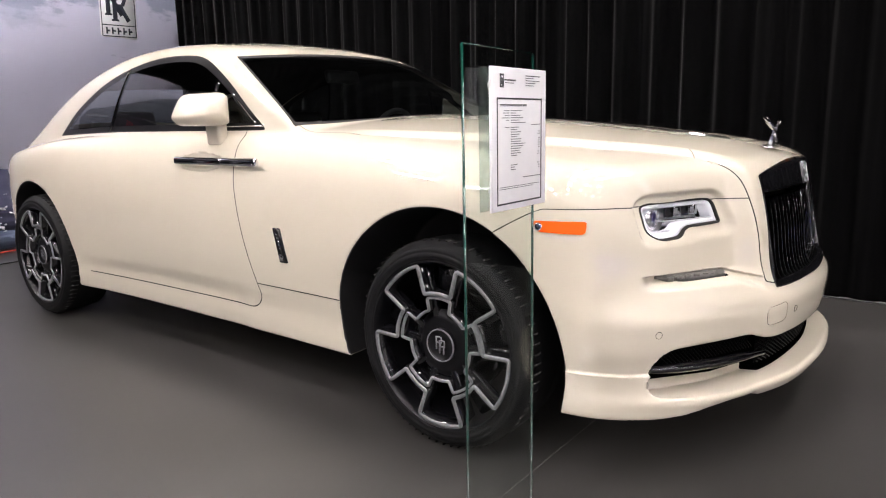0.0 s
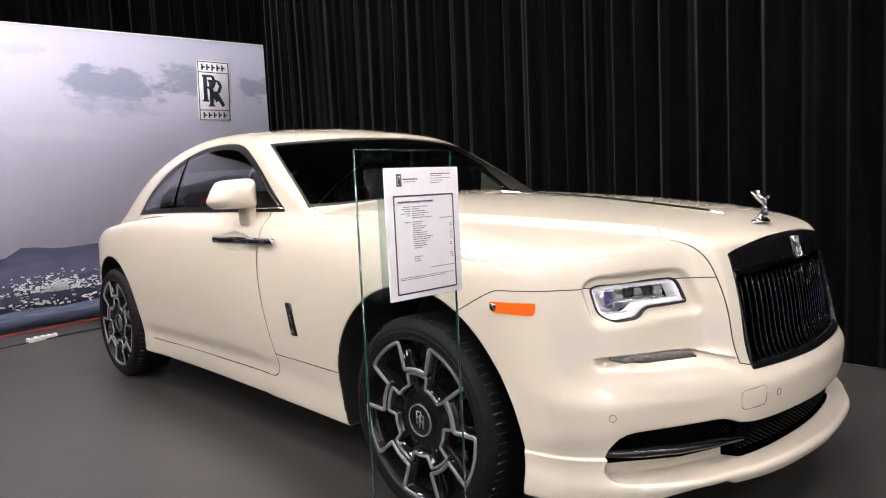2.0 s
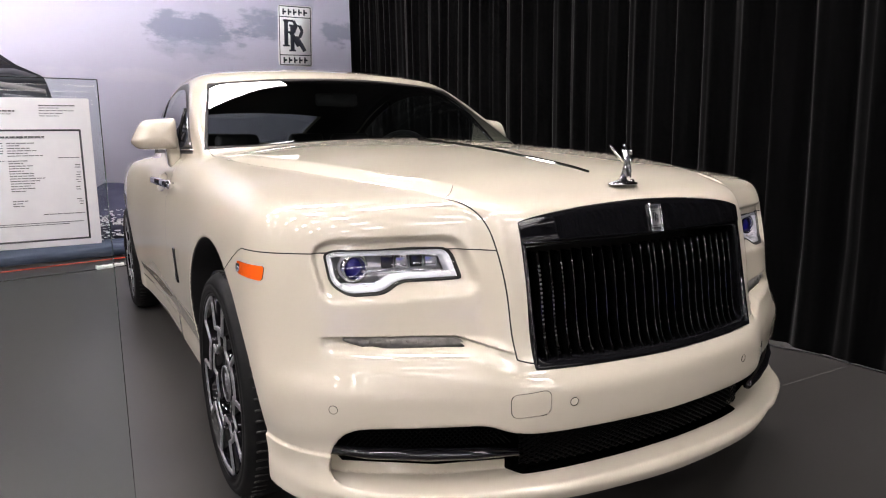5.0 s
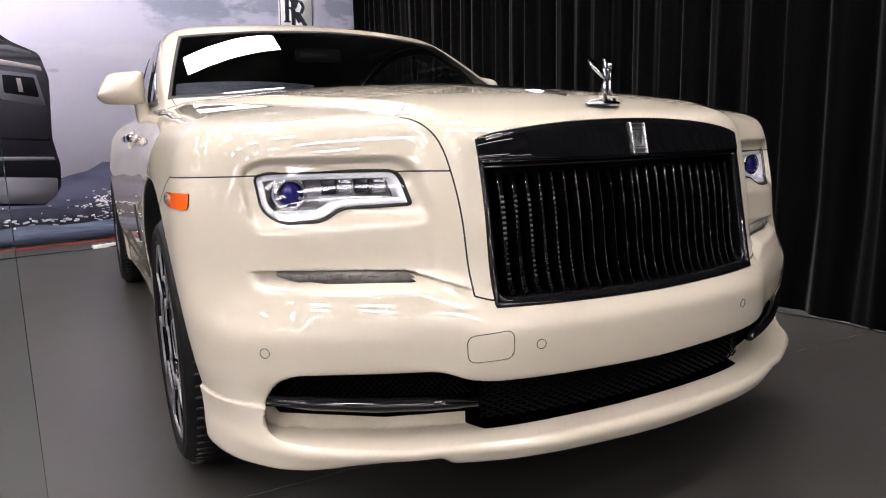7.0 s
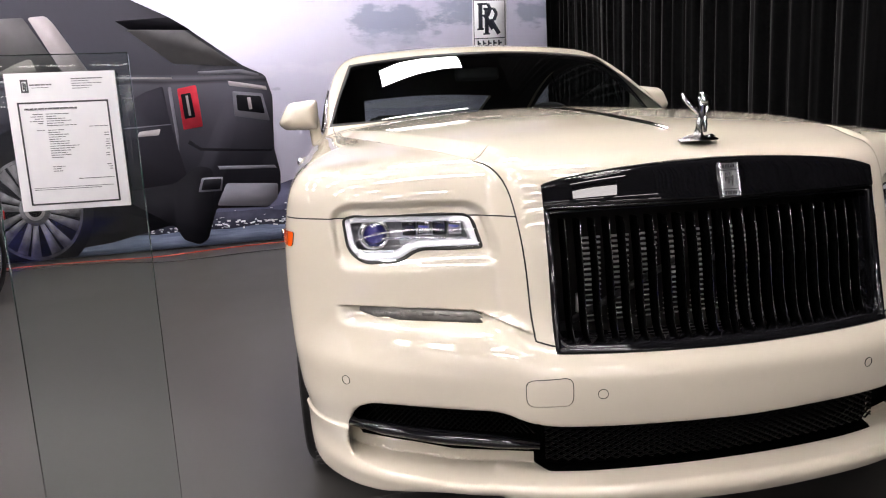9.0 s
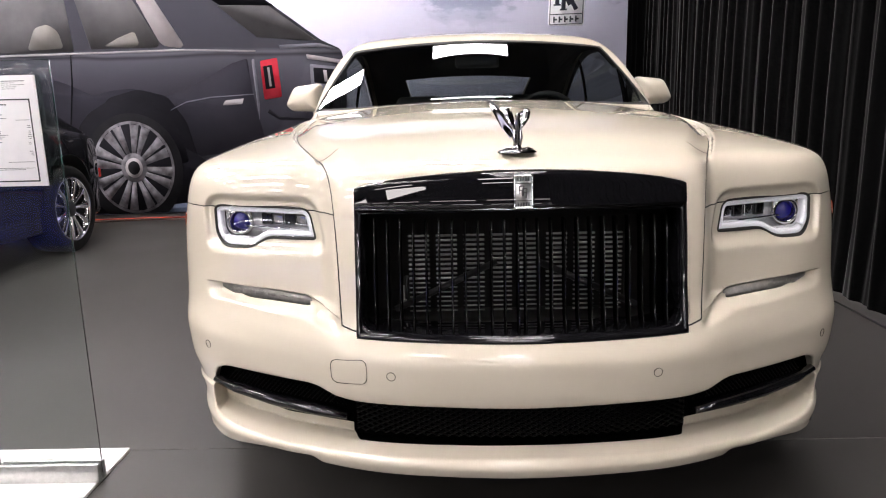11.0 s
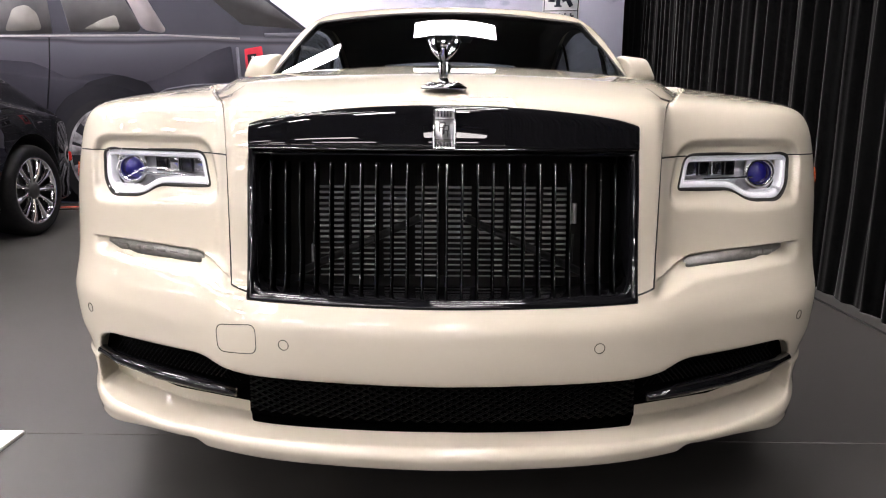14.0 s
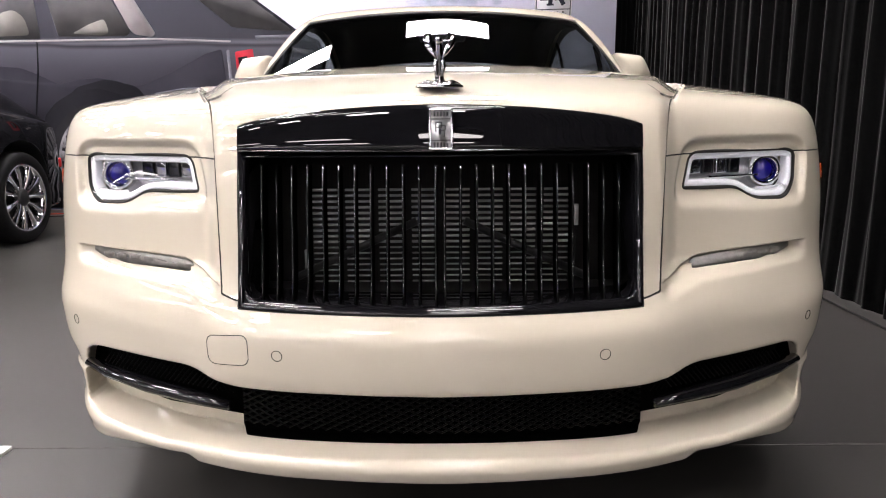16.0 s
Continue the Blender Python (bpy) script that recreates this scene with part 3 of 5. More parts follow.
front_mat = lamp_mat.copy()
front_mat.node_tree.nodes["Principled BSDF"].inputs["Emission Strength"].default_value = FRONT_LAMP
first = None
front_first = None
for j in range(2, 8):
    for i in range(8):
        at = (-18.6 + 4.8 * i, -20.7 + 4.39 * j, 8.38)
        if j >= 6 and -7 < at[0] < 14:
            continue
        if j < 4:
            if front_first is None:
                front_first = ceiling_light(at, (2.0, 0.5), front_mat)
            else:
                copy_thing(front_first, Matrix.Translation(at))
        elif first is None:
            first = ceiling_light(at, (2.0, 0.5))
        else:
            copy_thing(first, Matrix.Translation(at))

long_mat = lamp_mat.copy()
long_mat.node_tree.nodes["Principled BSDF"].inputs["Emission Strength"].default_value = LONG_LAMP
long_light = ceiling_light((-19.0, -20.7, 8.38), (5.2, 0.9), long_mat)
tagged(long_light, "long rectangular light panel under the hall ceiling")
for x, y in ((-9.2, -20.7), (0.65, -20.7), (10.5, -20.7), (-19.0, -16.5), (-9.2, -16.5), (0.65, -16.5), (10.5, -16.5)):
    copy_thing(long_light, Matrix.Translation((x, y, 8.38)))
big = ceiling_light((0.13, 7.46, 8.38), (2.35, 0.84))
copy_thing(big, Matrix.Translation((-4.4, 7.7, 8.38)))
tagged(big, "large rectangular light panel under the hall ceiling")

bm = bmesh.new()
far_mat = lamp_mat.copy()
far_mat.node_tree.nodes["Principled BSDF"].inputs["Emission Strength"].default_value = FAR_LAMP
for i in range(20):
    for j in range(20):
        x, y = -57 + 5.2 * i, -121.2 + 8.8 * j
        if not (-21.5 < x < 17.5 and -22.0 < y < 12.6):
            box(bm, (4.0, 0.6, 0.05), (x, y, 8.42))
far = link("far_ceiling_lights", bm, far_mat, smooth=False)
tagged(far, "rows of white light panels over the far hall", "ceiling lights", kind="stuff")


# ------------------------------------------------------------------ curtains
def curtain(name, a, b, height, seed, label):
    rnd = random.Random(seed)
    a, b = Vector((*a, 0)), Vector((*b, 0))
    length = (b - a).length
    d = (b - a).normalized()
    nrm = Vector((-d.y, d.x, 0))
    n = int(length / 0.022)
    bm = bmesh.new()
    phase, ph, rows, grid = [], 0.0, 14, []
    for i in range(n + 1):
        phase.append(ph)
        ph += 0.022 * 2 * math.pi / (0.23 + 0.13 * noise.noise(Vector((i * 0.04, seed, 0))))
    for k in range(rows + 1):
        z = 0.002 + height * k / rows
        row = []
        for i in range(n + 1):
            s = length * i / n
            low = 0.5 + 0.5 * min(1, z / 0.6) - 0.3 * k / rows
            w = 0.042 * (0.8 + 0.9 * noise.noise(Vector((s * 0.9, 2.0, seed)))) * low * math.sin(phase[i] + 0.5 * noise.noise(Vector((s, z * 0.6, seed)))) + 0.014 * low * math.sin(2.3 * phase[i] + 1) + 0.05 * noise.noise(Vector((s * 0.7, z * 0.3, seed + 5)))
            flare = 0.05 * max(0, 1 - z / 0.5) ** 2 * (0.5 + noise.noise(Vector((s * 1.1, 1, seed))))
            row.append(bm.verts.new(a + d * s + nrm * (w + flare) + Vector((0, 0, z))))
        grid.append(row)
    for k in range(rows):
        for i in range(n):
            bm.faces.new((grid[k][i], grid[k][i + 1], grid[k + 1][i + 1], grid[k + 1][i]))
    ob = link(name, bm, CURTAIN)
    return tagged(ob, label, "curtain", "black stage curtains")


curtain("curtain", (1.69, -6.0), (2.48, 7.75), 7.9, 3, "tall black pleated velour curtain hanging to the floor")
curtain("curtain", (2.52, 7.8), (-8.5, 5.45), 4.2, 11, "tall black pleated velour curtain behind the printed backdrop")

# ------------------------------------------------------------------ the white coupe
P = build_panels()
car = new("coupe_car")
tagged(car, "pearl white luxury coupe with a black grille and black wheels", "car")
both = lambda k: weld([P[k], mirror(P[k])])
surface("body", both("rest"), PAINT, car)
surface("bonnet", both("bonnet"), PAINT, car)
TOW = rounded([(0.371, 0.541), (0.463, 0.531), (0.461, 0.473), (0.371, 0.479)], 0.018, 6)
lid = lambda v: np.where(v[:, 1] < 0.15, inside(TOW, v[:, 0], v[:, 2]), -1.0)
cover, around = clip(P["bumper"], lambda v: lid(v) - 0.0009)
groove, around = clip(around, lambda v: lid(v) + 0.0009)
bumper = surface("front_bumper", weld([P["bumper"], mirror(around)]), PAINT, car)
surface("tow_cover", mirror(cover), PAINT, bumper, "square cover of the towing eye")
surface("tow_cover_gap", mirror(shifted(groove, -0.0025)), GAP, bumper, "dark outline of the cover")
surface("shut_line", both("seams"), GAP, car, "dark gap between the painted panels")
screen = surface("windscreen", both("screen"), CAR_GLASS, car, "dark tinted windscreen")
rear = surface("rear_window", both("rear_screen"), CAR_GLASS, car, "tinted rear window")
door_of = {}
for sx, piece in ((1, lambda k: P[k]), (-1, lambda k: mirror(P[k]))):
    surface("front_fender", piece("fender"), PAINT, car)
    door_of[sx] = surface("door", piece("door"), PAINT, car)
    surface("window_frame", piece("frame"), SATIN, car, "gloss black window surround")
    surface("side_window", piece("window"), CAR_GLASS, car, "tinted side window")
# dark lining inside the shell
lining, _ = clip(P["rest"], lambda v: np.minimum(v[:, 2] - 0.55, v[:, 1] - 1.45))
surface("cabin_lining", weld([shifted(lining, -0.03), mirror(shifted(lining, -0.03))]), LINER, car, "black cabin lining")
lining = shifted(P["door"], -0.05)
for q in (lining, mirror(lining)):
    surface("door_card", q, LEATHER, car, "black leather door lining")
for k in ("well_front", "well_rear"):
    for q in (P[k], mirror(P[k])):
        surface("wheel_well", q, MATT, car, "black wheel arch lining")
part("underbody", boxed((1.50, 4.2, 0.03), (0, 2.75, 0.262), bevel=0.01), MATT, car)
surface("intake_throat", both("throat"), VANE, car, "black lining of the lower air intake")


def front_y(x, z, off=0.0):
    return float(PLAN(abs(x)) + LEAN_Z(z)) + off


def gear(outer, inner, half_out, half_in, teeth, turn, steps=7):
    pts = []
    for k in range(teeth):
        c = turn + 2 * math.pi * k / teeth
        for i in range(steps + 1):
            a = c - half_out + 2 * half_out * i / steps
            pts.append((outer, a))
        nxt = c + 2 * math.pi / teeth
        a0, a1 = c + half_in, nxt - half_in
        for i in range(steps + 1):
            pts.append((inner, a0 + (a1 - a0) * i / steps))
    return pts


def ribbon(pts, width, x0, x1, rounding=0.012):
    """A flat raised band along a closed polar outline, facing +x."""
    xy = rounded([(r * math.cos(a), r * math.sin(a)) for r, a in pts], rounding, 3)
    n = len(xy)
    bm = bmesh.new()
    outer, inner, top_o, top_i = [], [], [], []
    for i in range(n):
        p, a, b = Vector(xy[i]), Vector(xy[i - 1]), Vector(xy[(i + 1) % n])
        d = (b - a).normalized() if (b - a).length > 1e-9 else Vector((1, 0))
        m = Vector((-d.y, d.x))
        for ring, w, x in ((outer, width / 2, x0), (inner, -width / 2, x0), (top_o, width / 2 - 0.001, x1), (top_i, -width / 2 + 0.001, x1)):
            q = p + m * w
            ring.append(bm.verts.new((x, q.x, q.y)))
    for i in range(n):
        j = (i + 1) % n
        for r0, r1 in ((outer, top_o), (top_o, top_i), (top_i, inner)):
            bm.faces.new((r0[i], r0[j], r1[j], r1[i]))
    bmesh.ops.recalc_face_normals(bm, faces=bm.faces)
    return bm


def monogram(bm, place, w, h, t=0.003):
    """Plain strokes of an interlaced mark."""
    for dx, dz in ((-0.16, 0.10), (0.10, -0.10)):
        for u, v, a, b in ((-0.20, 0.0, 0.09, 0.75), (0.02, 0.36, 0.40, 0.07), (0.20, 0.20, 0.08, 0.28), (0.02, 0.03, 0.40, 0.07), (0.13, -0.2, 0.09, 0.40)):
            box(bm, (a * w, t, b * h), place((u + dx) * w, (v + dz) * h))


def wheel():
    """Facing +x, axle at its origin."""
    w = new("wheel")
    tread = [(0.292, 0.050), (0.298, 0.064), (0.304, 0.070), (0.306, 0.0675), (0.312, 0.073), (0.326, 0.0718), (0.328, 0.069), (0.330, 0.0705), (0.338, 0.067), (0.346, 0.062), (0.3475, 0.0585), (0.355, 0.052), (0.366, 0.03), (0.369, 0.0), (0.366, -0.10), (0.355, -0.19), (0.33, -0.205), (0.288, -0.195)]
    tyre = part("tyre", turned(tread, 96), TYRE, w, "black low-profile tyre")
    bm = bmesh.new()
    for k in range(72):
        a = 2 * math.pi * k / 72
        box(bm, (0.05, 0.004, 0.006), (0.020, 0.3665 * math.cos(a), 0.3665 * math.sin(a)), Matrix.Rotation(a, 4, "X"))
    tagged(part("tread_groove", bm, GAP, tyre), kind="stuff")
    part("barrel", turned([(0.299, 0.058), (0.297, 0.068), (0.293, 0.066), (0.288, 0.035), (0.27, -0.02), (0.258, -0.19)], 96), SATIN, w, "black wheel barrel")
    part("brake_disc", turned([(0.19, -0.06), (0.19, -0.085), (0.08, -0.085), (0.08, -0.06), (0.19, -0.06)], 48), DARK_CHROME, w)
    down = -math.pi / 2
    for k in range(5):
        bm = bmesh.new()
        for side in (-1, 1):
            a = down + 2 * math.pi * k / 5 + side * 0.36
            box(bm, (0.030, 0.185, 0.030), (0.015, 0.188 * math.cos(a), 0.175 * math.sin(a)), Matrix.Rotation(a, 4, "X"), 0.004, 1)
        part("spoke", bm, GLOSS, w, "gloss black double spoke")
        a = down + 2 * math.pi * (k + 0.5) / 5
        part("web", boxed((0.02, 0.12, 0.085), (-0.01, 0.22 * math.cos(a), 0.205 * math.sin(a)), Matrix.Rotation(a, 4, "X"), 0.006, 1), GLOSS, w)
    part("rim", ribbon(gear(0.284, 0.184, 0.335, 0.325, 5, down), 0.0140, 0.058, 0.064), MACHINED, w, "machined grey outline of the rim")
    part("inner_rim", ribbon(gear(0.168, 0.126, 0.30, 0.34, 5, down + math.pi / 5), 0.0105, 0.050, 0.056), MACHINED, w, "machined grey inner outline")
    part("rim_wall", ribbon(gear(0.284, 0.184, 0.335, 0.325, 5, down), 0.0125, 0.0, 0.0585), GLOSS, w)
    part("rim_wall", ribbon(gear(0.168, 0.126, 0.30, 0.34, 5, down + math.pi / 5), 0.0090, 0.0, 0.0505), GLOSS, w)
    part("hub", turned([(0.12, 0.012), (0.115, 0.026), (0.085, 0.034), (0.060, 0.030), (0.052, 0.036), (0.0, 0.036)], 48), SATIN, w)
    cap = part("hub_cap", turned([(0.058, 0.03), (0.058, 0.047), (0.055, 0.050), (0.052, 0.047), (0.050, 0.0445), (0.0, 0.0445)], 48), SATIN, w, "black hub cap")
    bm = bmesh.new()
    monogram(bm, lambda u, v: (u, 0, v), 0.052, 0.062, 0.003)
    bmesh.ops.rotate(bm, cent=(0, 0, 0), matrix=Matrix.Rotation(math.pi / 2, 3, "Z"), verts=bm.verts)
    bmesh.ops.translate(bm, vec=(0.0455, 0, 0), verts=bm.verts)
    part("badge", bm, MACHINED, cap)
    part("ring", turned([(0.0585, 0.046), (0.0585, 0.051), (0.054, 0.051), (0.054, 0.046)], 48), MACHINED, cap)
    return w


w0 = wheel()
w0.parent = car
w0.matrix_basis = pose(0.890, 0.908, 0.368)
for x, y, rz in ((-0.890, 0.908, 180), (0.895, 4.002, 0), (-0.895, 4.002, 180)):
    copy_thing(w0, pose(x, y, 0.369, 0, 0, rz))


# grille
def inset(poly, d):
    out, n = [], len(poly)
    area = sum(poly[i - 1][0] * poly[i][1] - poly[i][0] * poly[i - 1][1] for i in range(n))
    s = 1 if area > 0 else -1
    for i in range(n):
        a, b = Vector(poly[i - 1]), Vector(poly[(i + 1) % n])
        e = (b - a)
        if e.length < 1e-9:
            e = Vector((1, 0))
        e.normalize()
        out.append((poly[i][0] - s * d * e.y, poly[i][1] + s * d * e.x))
    return out


def ring_mesh(poly, levels, depth):
    """Nested closed outlines: (inset, how far back) pairs, joined into a moulding."""
    bm = bmesh.new()
    rings = []
    for d, back in levels:
        rings.append([bm.verts.new((x, depth(x, z) + back, z)) for x, z in inset(poly, d)])
    n = len(poly)
    for a, b in zip(rings, rings[1:]):
        for i in range(n):
            bm.faces.new((a[i], a[(i + 1) % n], b[(i + 1) % n], b[i]))
    bmesh.ops.recalc_face_normals(bm, faces=bm.faces)
    return bm


grille = new("grille")
grille.parent = car
grille["label"] = "gloss black upright radiator grille"
top_line = [(x, float(arch_top(np.array(x)))) for x in [0.3955 - 0.791 * k / 40 for k in range(41)]]
hole = top_line + [(-0.3955, 0.584), (0.0, 0.581), (0.3955, 0.584)]
hole_lo = rounded([(0.3955, 0.888), (-0.3955, 0.888), (-0.3955, 0.584), (-0.2, 0.5815), (0.0, 0.581), (0.2, 0.5815), (0.3955, 0.584)], [0.004, 0.004, 0.012, 0.05, 0.05, 0.05, 0.012], 4)
part("surround", ring_mesh(hole_lo, [(0.0, 0.012), (0.0, 0.002), (0.003, -0.002), (0.010, -0.001), (0.014, 0.006), (0.017, 0.03), (0.02, 0.10)], front_y), GLOSS, grille)
mouth = rounded([(0.384, 0.884), (-0.384, 0.884), (-0.384, 0.597), (-0.2, 0.594), (0.0, 0.5935), (0.2, 0.594), (0.384, 0.597)], [0.004, 0.004, 0.036, 0.05, 0.05, 0.05, 0.036], 8)
part("inner_surround", ring_mesh(mouth, [(-0.011, 0.006), (-0.004, 0.0025), (0.0, 0.003), (0.003, 0.006), (0.005, 0.012), (0.006, 0.05)], front_y), GLOSS, grille)
bm = bmesh.new()
rows = []
for t, back in ((0, 0.008), (0.02, 0.003), (0.06, 0.0006), (0.12, 0.0), (0.3, 0.0), (0.5, 0.0), (0.7, 0.0), (0.86, 0.0), (0.92, 0.0006), (0.97, 0.003), (1, 0.008)):
    row = []
    for i in range(41):
        x = top_line[i][0]
        z = 0.886 + (top_line[i][1] - 0.001 - 0.886) * t
        row.append(bm.verts.new((x * (0.999), front_y(x, z, -0.004 + back), z)))
    rows.append(row)
for a, b in zip(rows, rows[1:]):
    for i in range(40):
        bm.faces.new((a[i], a[i + 1], b[i + 1], b[i]))
part("top_panel", bm, GLOSS, grille)
part("trim_strip", tube(bmesh.new(), [(x, front_y(x, 0.886, -0.003), 0.8865) for x in [-0.39 + 0.78 * k / 30 for k in range(31)]], 0.0022, 6), DARK_CHROME, grille)


def vane(x):
    bm = bmesh.new()
    prof = []
    for k in range(15):
        z = 0.592 + 0.266 * k / 14
        curl = 0.022 * max(0, (0.625 - z) / 0.033) ** 2
        prof.append((z, 0.020 + 0.0 * k - curl * 0.4))
    rings = []
    for z, back in prof:
        y = front_y(x, z, back)
        rings.append([bm.verts.new((x + dx, y + dy, z)) for dx, dy in ((-0.0025, 0.004), (-0.0012, 0.0), (0.0012, 0.0), (0.0025, 0.004), (0.003, 0.035), (-0.003, 0.035))])
    for a, b in zip(rings, rings[1:]):
        for i in range(6):
            bm.faces.new((a[i], a[(i + 1) % 6], b[(i + 1) % 6], b[i]))
    return bm


for k in range(12):
    for s in (-1, 1):
        part("vane", vane(s * (0.0085 + 0.031 * k)), VANE, grille)
        part("vane_edge", tube(bmesh.new(), [(s * (0.0085 + 0.031 * k), front_y(0.0085 + 0.031 * k, z, 0.0195), z) for z in [0.600 + 0.256 * i / 8 for i in range(9)]], 0.0007, 6), EDGE_BLACK, grille)
# Flat plate closing the grille; its dark colour stands in for shade inside.
part("cavity", boxed((0.80, 0.02, 0.40), (0, 0.24, 0.75)), GAP, grille, "near-black plate for the unlit depth behind the grille")
fin_mesh = {}
for k in range(17):
    for c in range(8):
        high = 0.0050 if k > 6 else 0.0030
        if high not in fin_mesh:
            fin_mesh[high] = part("radiator_fin", boxed((0.054, 0.006, high), (0, 0, 0), bevel=0.001, segments=1), SILVER, grille)
            fin = fin_mesh[high]
        else:
            fin = new("radiator_fin", fin_mesh[high].data)
            fin.parent = grille
        fin.location = (-0.2485 + 0.071 * c, 0.15, 0.598 + 0.0125 * k)
bm = bmesh.new()
for s in (-1, 1):
    tube(bm, [(s * 0.31, 0.11, 0.615), (s * 0.05, 0.115, 0.735)], 0.0085)
    tube(bm, [(s * 0.28, 0.12, 0.64), (s * 0.28, 0.12, 0.70)], 0.006)
part("brace", bm, MATT, grille)
for s in (-1, 1):
    part("sensor", boxed((0.010, 0.01, 0.045), (s * 0.287, 0.13, 0.745 if s > 0 else 0.650), bevel=0.002), SILVER, grille)
# Box sides, floor and top carry the same painted shade.
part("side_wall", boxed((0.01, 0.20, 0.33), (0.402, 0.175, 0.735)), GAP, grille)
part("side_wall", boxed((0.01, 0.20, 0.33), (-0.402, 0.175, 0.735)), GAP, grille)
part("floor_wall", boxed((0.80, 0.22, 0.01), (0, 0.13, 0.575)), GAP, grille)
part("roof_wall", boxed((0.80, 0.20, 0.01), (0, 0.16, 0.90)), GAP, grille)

# emblem
emblem = new("emblem")
emblem.parent = car
emblem["label"] = "chrome framed rectangular emblem"
out = rounded([(0.0255, 0.964), (-0.0195, 0.964), (-0.0195, 0.888), (0.0255, 0.888)], 0.006)
part("frame", ring_mesh(out, [(0, 0.0), (0.0, -0.010), (0.002, -0.012), (0.004, -0.010), (0.005, -0.006)], front_y), CHROME, emblem)
part("plaque", plate(inset(out, 0.004), 0.004, lambda u, v, w: (u, front_y(u, v, -0.007 + w), v)), STEEL, emblem)
bm = bmesh.new()
for z in (0.954, 0.898):
    for k in range(5):
        box(bm, (0.0035, 0.002, 0.008), (0.003 - 0.012 + 0.006 * k, front_y(0, z, -0.0075), z))
for z in (0.945, 0.906):
    box(bm, (0.038, 0.002, 0.0012), (0.003, front_y(0, z, -0.0075), z))
monogram(bm, lambda u, v: (0.003 + u, front_y(0, 0.926 + v, -0.0075), 0.926 + v), 0.026, 0.028, 0.002)
part("monogram", bm, INK, emblem)

# statuette on the bonnet: one plain cast shape
bm = bmesh.new()
zb = 1.008
turned_base = [(0.046, 0.0), (0.046, 0.004), (0.036, 0.007), (0.014, 0.010), (0.010, 0.016), (0.0075, 0.03), (0.008, 0.042), (0.0065, 0.05), (0.009, 0.062), (0.006, 0.07), (0.0055, 0.078), (0.004, 0.083), (0.0, 0.085)]
rings = []
for r, h in turned_base:
    wide = 1.0 if h > 0.008 else 1.05
    rings.append([bm.verts.new((wide * r * math.cos(2 * math.pi * k / 20), 0.105 + (1.0 if h > 0.008 else 0.62) * r * math.sin(2 * math.pi * k / 20) - 0.32 * max(0, h - 0.02), zb + h)) for k in range(20)])
for a, b in zip(rings, rings[1:]):
    for k in range(20):
        bm.faces.new((a[k], a[(k + 1) % 20], b[(k + 1) % 20], b[k]))
for s in (-1, 1):
    tube(bm, [(s * 0.003, 0.090, zb + 0.056), (s * 0.011, 0.096, zb + 0.068), (s * 0.019, 0.106, zb + 0.082), (s * 0.0245, 0.116, zb + 0.096), (s * 0.0235, 0.124, zb + 0.105), (s * 0.017, 0.128, zb + 0.108)], [0.006, 0.010, 0.012, 0.010, 0.0075, 0.003], 10, flat=0.5)
    tube(bm, [(s * 0.004, 0.094, zb + 0.060), (s * 0.012, 0.104, zb + 0.074), (s * 0.017, 0.116, zb + 0.088), (s * 0.014, 0.126, zb + 0.098)], [0.006, 0.010, 0.010, 0.004], 10, flat=0.5)
    tube(bm, [(s * 0.005, 0.084, zb + 0.020), (s * 0.008, 0.090, zb + 0.036), (s * 0.006, 0.088, zb + 0.054)], [0.004, 0.0055, 0.004], 8)
    tube(bm, [(s * 0.012, 0.094, zb + 0.007), (s * 0.026, 0.096, zb + 0.010), (s * 0.040, 0.104, zb + 0.006)], [0.006, 0.007, 0.004], 8, flat=0.7)
bmesh.ops.recalc_face_normals(bm, faces=bm.faces)
bmesh.ops.create_uvsphere(bm, u_segments=12, v_segments=8, radius=0.0075, matrix=Matrix.Translation((0, 0.080, zb + 0.088)))
part("bonnet_ornament", bm, POLISHED, car, "polished winged bonnet ornament")

# centre strip along the bonnet
bm = bmesh.new()
rings = []
for k in range(31):
    y = 0.24 + 1.08 * k / 30
    z = float(HOOD(y))
    w = 0.017 * min(1, 0.3 + 6 * min(k / 30, 1 - k / 30))
    rings.append([bm.verts.new((x, y, z + h)) for x, h in ((-w, -0.004), (-w * 0.8, 0.003), (0, 0.006), (w * 0.8, 0.003), (w, -0.004))])
for a, b in zip(rings, rings[1:]):
    for i in range(4):
        bm.faces.new((a[i], b[i], b[i + 1], a[i + 1]))
part("bonnet_strip", bm, CHROME, car, "chrome centre strip")


# headlamps, lights, small fittings of each side
def on_nose(x, z, off=0.0):
    return float(nose(np.array(float(x)), np.array(float(z)))) + off


